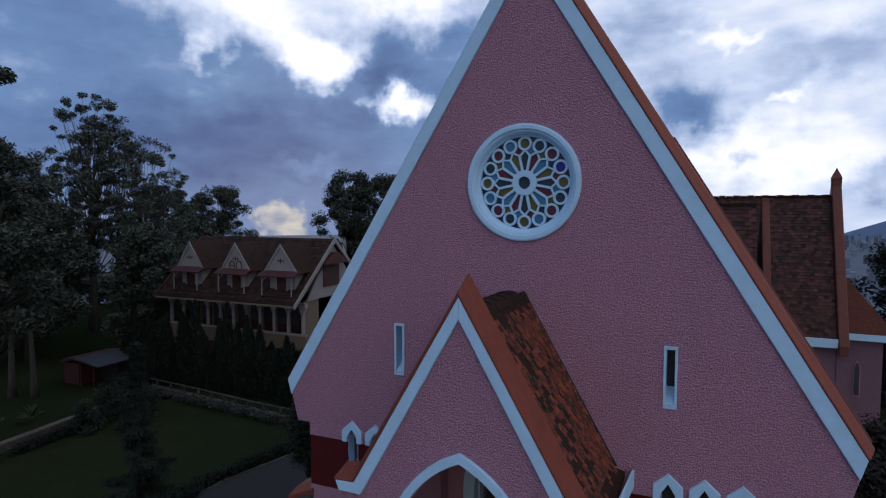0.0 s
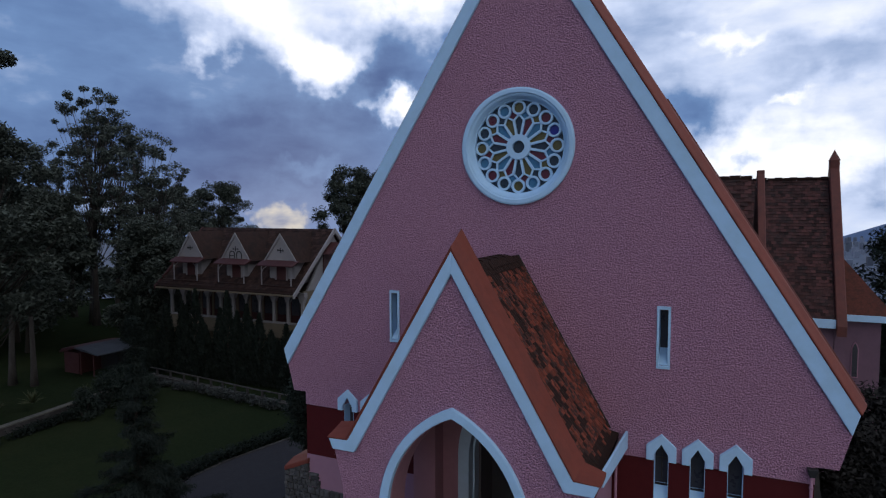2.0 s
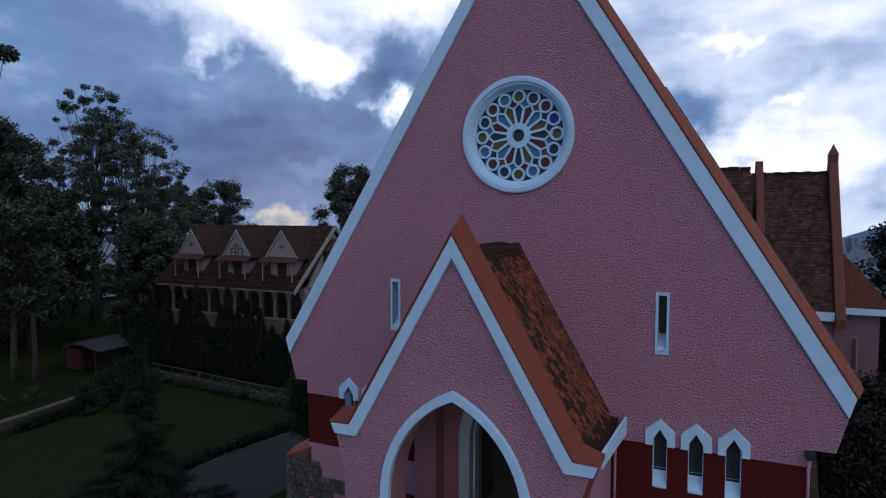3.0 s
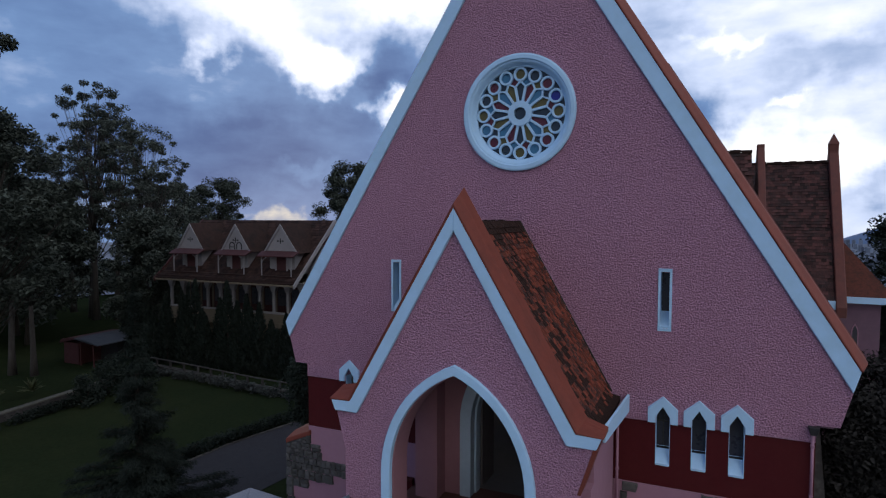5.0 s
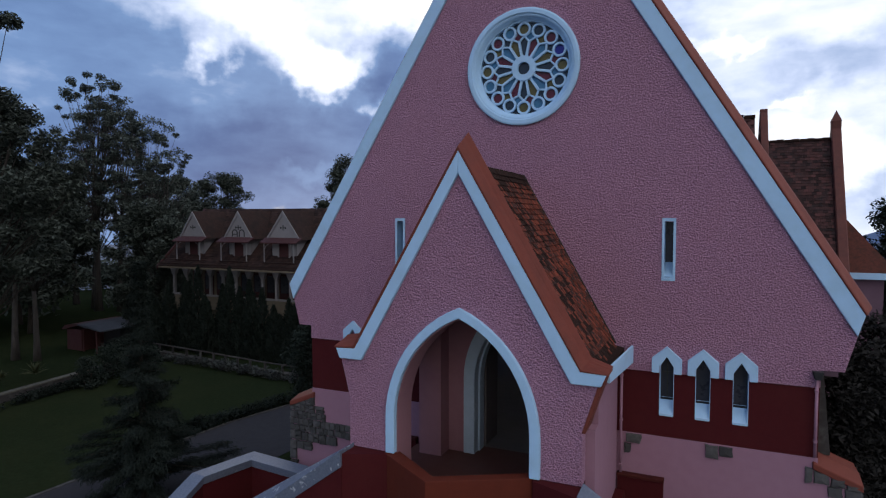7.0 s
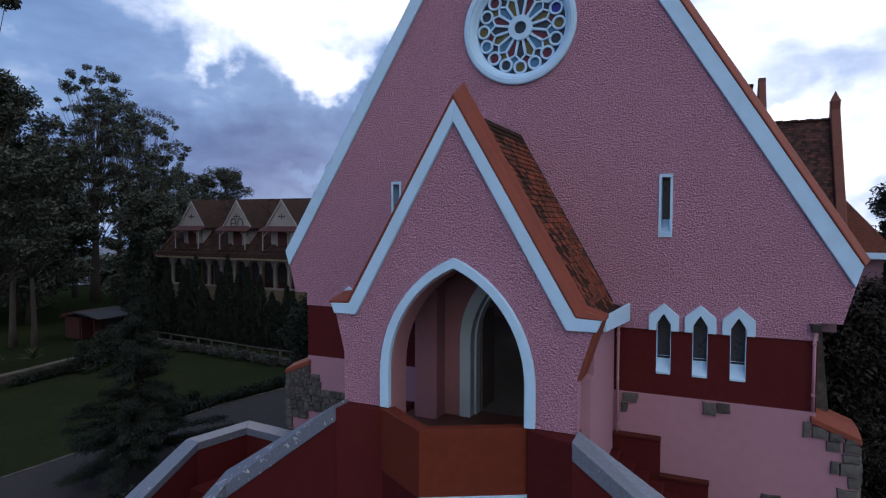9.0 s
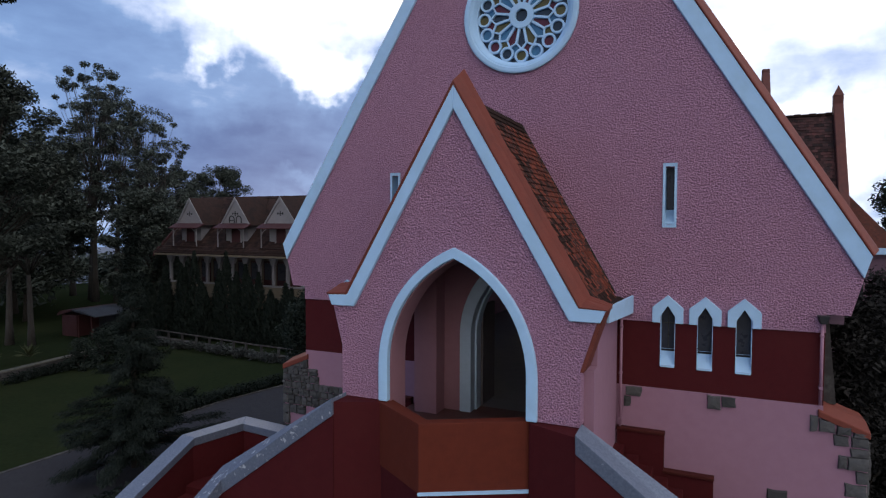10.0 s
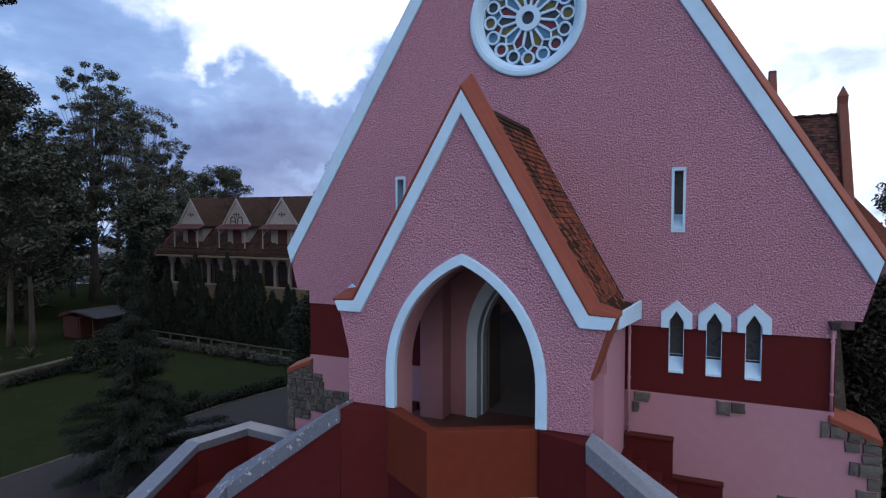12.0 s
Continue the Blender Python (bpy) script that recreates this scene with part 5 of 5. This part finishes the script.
def broadleaf(at, height, spread, seed, label, leaf="leaf", bark="bark", clumps=26, per=130, size=0.22, low=0.35, blob=0.16, more=(), limb=0.22, tall=0.75):
    rng = random.Random(seed)
    t = thing("tree", at, label, "tree", group="garden trees")
    x, y, z = at
    bm = B()
    trunk_top = height * 0.62
    bend = (rng.uniform(-0.05, 0.05) * height, rng.uniform(-0.05, 0.05) * height)
    stem = [(x + bend[0] * (i / 5) ** 2, y + bend[1] * (i / 5) ** 2, z - 0.2 + trunk_top * i / 5) for i in range(6)]
    r0 = height * 0.012 + 0.05
    tube(bm, stem, [r0 * (1.35 if i == 0 else 1 - 0.13 * i) for i in range(6)], 8)
    verts, faces = [], []
    for k in range(clumps + len(more)):
        a = rng.uniform(0, 6.28)
        f = rng.uniform(low, 1.0)
        wide = spread * (0.35 + 0.65 * math.sin(min(1.0, (f - low) / (1.02 - low) * 0.9 + 0.12) * math.pi)) * rng.uniform(0.35, 1.0)
        c = (x + bend[0] + math.cos(a) * wide, y + bend[1] + math.sin(a) * wide, z + height * f)
        if k >= clumps:
            c, f = more[k - clumps], 1.0
        start = Vector(stem[min(5, 1 + int(f * 4.2))])
        end = Vector(c)
        mid = start.lerp(end, 0.5) + Vector((0, 0, -0.04 * height * rng.random()))
        tube(bm, [tuple(start), tuple(mid), tuple(end)], [r0 * limb, r0 * limb * 0.6, 0.012], 5)
        rad = height * blob * rng.uniform(0.5, 1.15)
        leaves(verts, faces, rng, c, (rad, rad, rad * tall), int(per * rng.uniform(0.6, 1.3)), size)
    part("trunk", bm, bark, t, smooth=True)
    put_under("crown", mesh_of("crown", verts, faces, leaf), t)
    return t


def conifer(at, height, wide, seed, label, tiers=17):
    """A young conifer with open tiers of drooping, needle-clad branches."""
    rng = random.Random(seed)
    t = thing("conifer_tree", at, label, "tree", group="garden trees")
    x, y, z = at
    part("trunk", tube(B(), [(x, y, z - 0.2), (x, y, z + height * 0.5), (x, y, z + height)], [0.12, 0.07, 0.015], 8), "bark_dark", t)
    limbs = B()
    verts, faces = [], []
    for i in range(tiers):
        f = 0.1 + 0.88 * i / (tiers - 1)
        reach = wide * (1 - f) ** 2.0 + 0.24 * (1.15 - f)
        for k in range(12 if f < 0.4 else 8):
            a = rng.uniform(0, 2 * math.pi)
            r = reach * rng.uniform(0.45, 1.15)
            p0 = Vector((x, y, z + height * (f + rng.uniform(-0.03, 0.03))))
            p1 = p0 + Vector((math.cos(a) * r, math.sin(a) * r, r * rng.uniform(-0.14, 0.2)))
            tube(limbs, [tuple(p0), tuple(p0.lerp(p1, 0.6) - Vector((0, 0, 0.06 * r))), tuple(p1)], [0.025, 0.018, 0.006], 5)
            for _ in range(int(90 + r * 330)):
                s = rng.random() ** 0.7
                c = p0.lerp(p1, s) + Vector((rng.gauss(0, 0.09), rng.gauss(0, 0.09), rng.gauss(-0.06, 0.06)))
                q = Euler((rng.uniform(-0.5, 0.5), rng.uniform(-0.2, 0.7), a + rng.uniform(-0.8, 0.8))).to_matrix()
                n = len(verts)
                L = rng.uniform(0.05, 0.11)
                for vx, vy, vz in ((-L, 0, -0.01), (0, -0.012, 0.01), (L, 0, -0.03), (0, 0.012, 0.01)):
                    verts.append(tuple(c + q @ Vector((vx, vy, vz))))
                faces.append((n, n + 1, n + 2, n + 3))
    tagged(part("bough", limbs, "bark_dark", t), kind="stuff")
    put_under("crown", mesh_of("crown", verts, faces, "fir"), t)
    return t


def build_trees():
    # tall thin-crowned eucalyptus group behind the lawn
    broadleaf((-47.0, 24, GROUND), 21.3, 4.6, 1, "tall open eucalyptus tree with bunched foliage", "leaf_far", "bark", 130, 170, 0.105, 0.32, 0.03, limb=0.13)
    broadleaf((-43.6, 25.5, GROUND), 17.5, 4.4, 2, "tall open eucalyptus tree with bunched foliage", "leaf_far", "bark", 120, 170, 0.105, 0.3, 0.036, limb=0.13)
    broadleaf((-40.5, 26.0, GROUND), 13.2, 4.3, 3, "eucalyptus tree with bunched dark foliage", "leaf_far", "bark", 110, 170, 0.105, 0.25, 0.046, limb=0.13)
    broadleaf((-53.0, 26.0, GROUND), 17.0, 4.4, 4, "tall dark eucalyptus tree", "leaf_far", "bark", 110, 180, 0.115, 0.3, 0.04, limb=0.13)
    broadleaf((-48.6, 24.8, GROUND), 19.0, 2.8, 24, "tall thin eucalyptus tree with bunched foliage", "leaf_far", "bark", 70, 170, 0.105, 0.5, 0.034, limb=0.13)
    broadleaf((-44.9, 24.6, GROUND), 18.0, 2.6, 25, "tall thin eucalyptus tree with bunched foliage", "leaf_far", "bark", 70, 170, 0.105, 0.45, 0.034, limb=0.13)
    # the two pale-stemmed trees behind the terrace
    broadleaf((-32.4, 9.6, GROUND), 11.5, 2.5, 26, "dark garden tree with a pale trunk", "leaf", "bark", 50, 260, 0.13, 0.5, 0.075)
    broadleaf((-33.8, 9.2, GROUND), 12.5, 2.8, 27, "dark garden tree with a pale trunk", "leaf", "bark", 50, 260, 0.13, 0.5, 0.075)
    # dense dark trees before them
    broadleaf((-43.0, 9.5, GROUND), 13.9, 6.0, 5, "dense dark broadleaf tree at the garden's edge", "leaf", "bark_dark", 90, 420, 0.16, 0.2, 0.085)
    broadleaf((-41.6, 14.8, GROUND), 12.0, 3.9, 6, "dense dark broadleaf tree", "leaf", "bark_dark", 70, 400, 0.15, 0.2, 0.1)
    broadleaf((-46.0, 16.6, GROUND), 12.5, 4.2, 7, "dense dark broadleaf tree", "leaf", "bark_dark", 70, 400, 0.16, 0.2, 0.1)
    broadleaf((-25.8, 3.0, GROUND), 14.4, 4.4, 14, "tall dense dark tree beside the terrace wall", "leaf", "bark_dark", 120, 420, 0.1, 0.4, 0.062, more=[(-22.6, 2.95, 14.6), (-23.4, 2.4, 14.3), (-24.4, 2.6, 13.4)])
    broadleaf((-35.4, 20.5, GROUND), 9.2, 3.4, 15, "dark broadleaf tree beside the house", "leaf", "bark_dark", 66, 520, 0.12, 0.15, 0.11)
    broadleaf((-45.5, 34.0, GROUND), 10.0, 4.5, 16, "dark broadleaf tree behind the others", "leaf", "bark_dark", 60, 400, 0.15, 0.1, 0.12)
    # the wood that closes the garden; its left side, mostly unseen, shades the lawn
    rng = random.Random(31)
    verts, faces = [], []
    for _ in range(260):
        a = rng.uniform(0, 1)
        x, y = (-50 - rng.uniform(0, 22) + 4 * a, -18 + 40 * a) if rng.random() < 0.55 else (-74 + rng.uniform(0, 30), 34 + rng.uniform(0, 14))
        h = rng.uniform(0.0, 8.5) if x < -50 and y < 24 else rng.uniform(0, 2.5)
        leaves(verts, faces, rng, (x, y, GROUND + h), (2.2, 2.2, 1.6), 95, 0.34)
    wood = new("wood", mesh_of("wood", verts, faces, "leaf"))
    tagged(wood, "dark dense wood round the garden", "wood", kind="stuff")
    # behind the house
    broadleaf((-52.0, 44, GROUND), 13.6, 5.0, 9, "dark round-crowned tree behind the house", "leaf", "bark_dark", 90, 420, 0.13, 0.25, 0.085)
    broadleaf((-58.0, 42, GROUND), 13.4, 5.0, 10, "dark round-crowned tree behind the house", "leaf", "bark_dark", 90, 420, 0.13, 0.25, 0.085)
    broadleaf((-34.0, 46, GROUND), 15.0, 4.4, 11, "dark tree behind the house", "leaf", "bark_dark", 90, 420, 0.13, 0.25, 0.075)
    broadleaf((-29.5, 47, GROUND), 14.6, 4.4, 12, "dark tree behind the house", "leaf", "bark_dark", 90, 420, 0.13, 0.25, 0.075)
    broadleaf((13.1, 24.0, GROUND), 9.4, 2.9, 13, "dark tree behind the church wing", "needle", "bark_dark", 100, 420, 0.1, 0.12, 0.1)
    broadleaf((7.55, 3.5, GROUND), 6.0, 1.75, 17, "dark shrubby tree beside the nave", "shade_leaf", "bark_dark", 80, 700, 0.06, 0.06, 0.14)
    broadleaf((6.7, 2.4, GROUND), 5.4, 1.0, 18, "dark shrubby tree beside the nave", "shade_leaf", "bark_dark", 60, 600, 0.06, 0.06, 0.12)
    broadleaf((-9.05, 4.5, GROUND), 4.7, 0.6, 19, "small dark round-crowned tree beside the nave wall", "needle", "bark_dark", 46, 420, 0.055, 0.5, 0.13)
    conifer((-11.7, 0.0, GROUND), 7.1, 2.75, 21, "young dark green conifer with open tiers beside the drive")
    # clipped cypresses in front of the house
    rng = random.Random(9)
    for i in range(27):
        x = -31.6 + i * 0.65 + rng.uniform(-0.25, 0.25)
        y = 15.4 + rng.uniform(-0.5, 0.5)
        h = rng.uniform(3.0, 4.6) + (1.0 if i % 4 == 1 else 0) - (0.9 if i > 16 else 0.0)
        t = thing("cypress", (x, y, GROUND), "dark pointed cypress in front of the house", "tree", group="cypress row")
        part("trunk", tube(B(), [(x, y, GROUND - 0.1), (x, y, GROUND + h * 0.8)], [0.07, 0.02], 6), "bark_dark", t)
        verts, faces = [], []
        for _ in range(1900):
            f = rng.random() ** 1.3
            r = 0.9 * (1 - f) ** 0.85 * (0.55 + 0.45 * rng.random()) + 0.02
            a = rng.uniform(0, 6.28)
            c = Vector((x + r * math.cos(a), y + r * math.sin(a), GROUND + 0.15 + f * h))
            q = Euler((rng.uniform(-0.5, 0.5), rng.uniform(-1.4, -0.4), a)).to_matrix()
            n = len(verts)
            L = rng.uniform(0.08, 0.18)
            for vx, vy, vz in ((-L, 0, 0), (0, -L * 0.4, 0.02), (L, 0, 0), (0, L * 0.4, 0.02)):
                verts.append(tuple(c + q @ Vector((vx, vy, vz))))
            faces.append((n, n + 1, n + 2, n + 3))
        put_under("crown", mesh_of("crown", verts, faces, "needle"), t)
    # clipped hedges along the drive and the terrace
    for pts in ([(-14.85, 1.0), (-14.8, 2.6), (-14.5, 6.0), (-13.8, 9.2), (-12.9, 11.8)], [(-24.3, -2.0), (-24.5, 3.0)], [(-24.7, 3.9), (-25.1, 8.6)], [(-10.2, -3.2), (-9.9, -1.0), (-9.6, 2.0)]):
        t = thing("hedge", (*pts[0], GROUND), "low dark clipped hedge", "hedge", group="hedges")
        verts, faces = [], []
        for a, b in zip(pts, pts[1:]):
            L = math.dist(a, b)
            for _ in range(int(L * 620)):
                s = rng.random()
                c = (a[0] + (b[0] - a[0]) * s, a[1] + (b[1] - a[1]) * s, GROUND + 0.2)
                leaves(verts, faces, rng, c, (0.4, 0.4, 0.28), 1, 0.06, 1.0)
        put_under("foliage", mesh_of("foliage", verts, faces, "fir"), t)
    # round bushes over the end of the terrace wall
    for x, y, r in ((-24.6, 7.2, 1.0), (-25.2, 9.0, 1.25), (-24.2, 10.4, 1.1), (-26.6, 10.6, 1.3), (-22.9, 8.4, 0.75)):
        t = thing("bush", (x, y, GROUND), "dark rounded garden bush beside the terrace wall", "bush", group="bushes by the terrace")
        verts, faces = [], []
        for _ in range(26):
            a, f = rng.uniform(0, 6.28), rng.random()
            k = r * math.sqrt(1 - f * f) * rng.uniform(0.4, 0.8)
            leaves(verts, faces, rng, (x + k * math.cos(a), y + k * math.sin(a), GROUND + 0.1 + f * r * 1.2), (r * 0.34, r * 0.34, r * 0.3), 110, 0.06, 1.0)
        stem = B()
        for k in range(4):
            tube(stem, [(x, y, GROUND - 0.05), (x + 0.5 * r * math.cos(k * 1.6), y + 0.5 * r * math.sin(k * 1.6), GROUND + r * 0.9)], [0.04, 0.012], 5)
        part("stem", stem, "bark_dark", t)
        put_under("foliage", mesh_of("foliage", verts, faces, "needle"), t)
    # grey-leaved flowering shrubs along the garden wall
    for i in range(13):
        t_ = i / 12
        x, y = -26.3 + 12.4 * t_ + rng.uniform(-0.2, 0.2), 12.75 - 0.95 * t_
        t = thing("flower_shrub", (x, y, GROUND), "low grey-green flowering shrub along the garden wall", "shrub", group="shrubs along the wall")
        verts, faces = [], []
        r = rng.uniform(0.35, 0.6)
        for _ in range(9):
            c = (x + rng.uniform(-r, r), y + rng.uniform(-0.2, 0.2), GROUND + rng.uniform(0.2, 0.55) * r * 1.6)
            leaves(verts, faces, rng, c, (r * 0.5, r * 0.45, r * 0.5), 70, 0.06, 1.0)
        put_under("foliage", mesh_of("foliage", verts, faces, "leaf_grey"), t)
    # sword-leaved plants behind the terrace wall
    for i, (x, y, r) in enumerate(((-28.3, 7.0, 0.75), (-29.6, 4.2, 0.6), (-27.5, 9.3, 0.5), (-28.8, 5.6, 0.5))):
        t = thing("agave", (x, y, GROUND), "sword-leaved green agave behind the terrace wall", "shrub", group="agaves")
        bm = B()
        for k in range(34):
            a, up = k * 2.4, rng.uniform(0.15, 1.35)
            tip = Vector((math.cos(a) * math.cos(up), math.sin(a) * math.cos(up), math.sin(up))) * r * rng.uniform(0.8, 1.1)
            s = Vector((-math.sin(a), math.cos(a), 0)) * 0.045
            p = Vector((x, y, GROUND + 0.25))
            ring_prism(bm, [[p + s, p - s, p + Vector((0, 0, 0.03))], [p + tip * 0.5 + s + Vector((0, 0, 0.06)), p + tip * 0.5 - s + Vector((0, 0, 0.06)), p + tip * 0.5 + Vector((0, 0, 0.09))], [p + tip + s * 0.1, p + tip - s * 0.1, p + tip + Vector((0, 0, 0.01))]])
        part("leaves", bm, "agave", t)


build_trees()

# ---- far distance ----


def build_distance():
    rng = random.Random(4)
    # ridges beyond the valley, the haze painted in as flat blue
    for d, base, top, seed in ((2600, -320, -75, 1.0), (3300, -330, -30, 5.0)):
        bm = B()
        rows = []
        for i in range(121):
            a = radians(-75 + i * 2.0)
            h = top + 38 * noise.noise(Vector((i * 0.16 + seed, 0, 0))) + 14 * noise.noise(Vector((i * 0.6, seed, 0)))
            h -= 140 * max(0.0, min(1.0, (13 - math.degrees(a)) / 5))
            x, y = math.sin(a) * d, math.cos(a) * d
            rows.append([bm.verts.new((x * k, y * k, z)) for k, z in ((1.0, base), (1.04, base + (h - base) * 0.55), (1.1, h), (1.25, base))])
        for p, q in zip(rows, rows[1:]):
            for k in range(3):
                bm.faces.new((p[k], q[k], q[k + 1], p[k + 1]))
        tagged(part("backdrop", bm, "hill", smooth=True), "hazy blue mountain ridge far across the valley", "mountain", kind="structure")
    # the valley floor, its blue-grey haze painted into the colour
    bm = B()
    ring = []
    for i in range(49):
        a = radians(-75 + i * 3.1)
        ring.append([bm.verts.new((math.sin(a) * d, math.cos(a) * d, z)) for d, z in ((360, -60), (700, -66), (1400, -72), (2700, -96))])
    for p, q in zip(ring, ring[1:]):
        for k in range(3):
            bm.faces.new((p[k], q[k], q[k + 1], p[k + 1]))
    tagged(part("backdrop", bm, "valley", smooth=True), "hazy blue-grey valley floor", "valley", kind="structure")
    # the town on the valley side: many small houses, paled by painted haze
    verts, faces = [], []
    for _ in range(1000):
        a, d = radians(rng.uniform(4, 60)), rng.uniform(500, 2200)
        x, y = math.sin(a) * d, math.cos(a) * d
        z = -66 + rng.uniform(-6, 8)
        w, l_, h = rng.uniform(2, 4.5), rng.uniform(2, 4.5), rng.uniform(2, 6)
        k = len(verts)
        verts += [(x - w, y - l_, z - 15), (x + w, y - l_, z - 15), (x + w, y + l_, z - 15), (x - w, y + l_, z - 15), (x - w, y - l_, z + h), (x + w, y - l_, z + h), (x + w, y + l_, z + h), (x - w, y + l_, z + h)]
        faces += [(k, k + 1, k + 5, k + 4), (k + 1, k + 2, k + 6, k + 5), (k + 2, k + 3, k + 7, k + 6), (k + 3, k, k + 4, k + 7), (k + 4, k + 5, k + 6, k + 7)]
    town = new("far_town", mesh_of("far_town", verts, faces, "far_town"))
    tagged(town, "haze-tinted town houses far down the valley", "town", kind="stuff")


build_distance()

# ---- single roof tiles of the porch ----


def build_porch_tiles():
    slope = put_under("tile_slope", bpy.data.meshes.new("tile_slope"), church, "old clay tiles patched with black moss")
    a, b = Vector((PC + 0.27, 0, 7.47)), Vector((PC + 2.215, 0, 4.01))
    down = (b - a).normalized()
    out = Vector((-down.z, 0, down.x))
    w, t, L = 0.106, 0.016, 0.155
    sec = []
    for f, lift in ((0.0, 0.0), (1.0, 0.024)):
        sec.append([Vector((L * f, y, lift + h)) for y, h in ((-w / 2, 0.0), (0, 0.012), (w / 2, 0.0), (w / 2, t), (0, t + 0.012), (-w / 2, t))])
    bm = ring_prism(B(), sec)
    bmesh.ops.recalc_face_normals(bm, faces=bm.faces[:])
    me = bpy.data.meshes.new("tile")
    bm.to_mesh(me)
    bm.free()
    me.materials.append(M["tile"])
    mossy = me.copy()
    mossy.materials.clear()
    mossy.materials.append(M["moss"])
    rng = random.Random(8)
    basis = Matrix((down, Vector((0, 1, 0)), out)).transposed().to_4x4()
    rows, cols = 34, 23
    course = (b - a).length / rows
    verts, faces, black, black_faces = [], [], [], []
    for j in range(rows):
        for i in range(cols):
            y = PY + 0.47 + 0.11 * (i - 0.5 * (j % 2))
            if y > -0.09:
                continue
            p = a + down * (course * j) + out * (0.004 + rng.uniform(0, 0.008))
            m = Matrix.Translation((p.x, y + rng.uniform(-0.006, 0.006), p.z)) @ basis @ pose(0, 0, 0, rng.uniform(-2.5, 2.5), rng.uniform(-3.5, 1.0), rng.uniform(-3, 3))
            damp = 0.9 * noise.noise(Vector((i * 0.33, j * 0.3, 3.0))) + 0.5 - 0.075 * abs(i - 6)
            if j >= 21:
                ob = put_under("tile", mossy if (j >= rows - 2 and rng.random() < 0.7) or rng.random() < damp else me, slope)
                ob.matrix_basis = m
            elif j < 2 or (j < 4 and rng.random() < 0.35) or rng.random() < damp:
                k = len(black)
                black += [tuple(m @ v.co) for v in me.vertices]
                black_faces += [tuple(q + k for q in f.vertices) for f in me.polygons]
            else:
                k = len(verts)
                verts += [tuple(m @ v.co) for v in me.vertices]
                faces += [tuple(q + k for q in f.vertices) for f in me.polygons]
    rest = put_under("upper_tiles", mesh_of("upper_tiles", verts, faces, "tile_joined"), slope)
    tagged(rest, kind="stuff")
    tagged(put_under("mossy_tiles", mesh_of("mossy_tiles", black, black_faces, "moss"), slope, "black mossy tiles below the ridge"), kind="stuff")


build_porch_tiles()
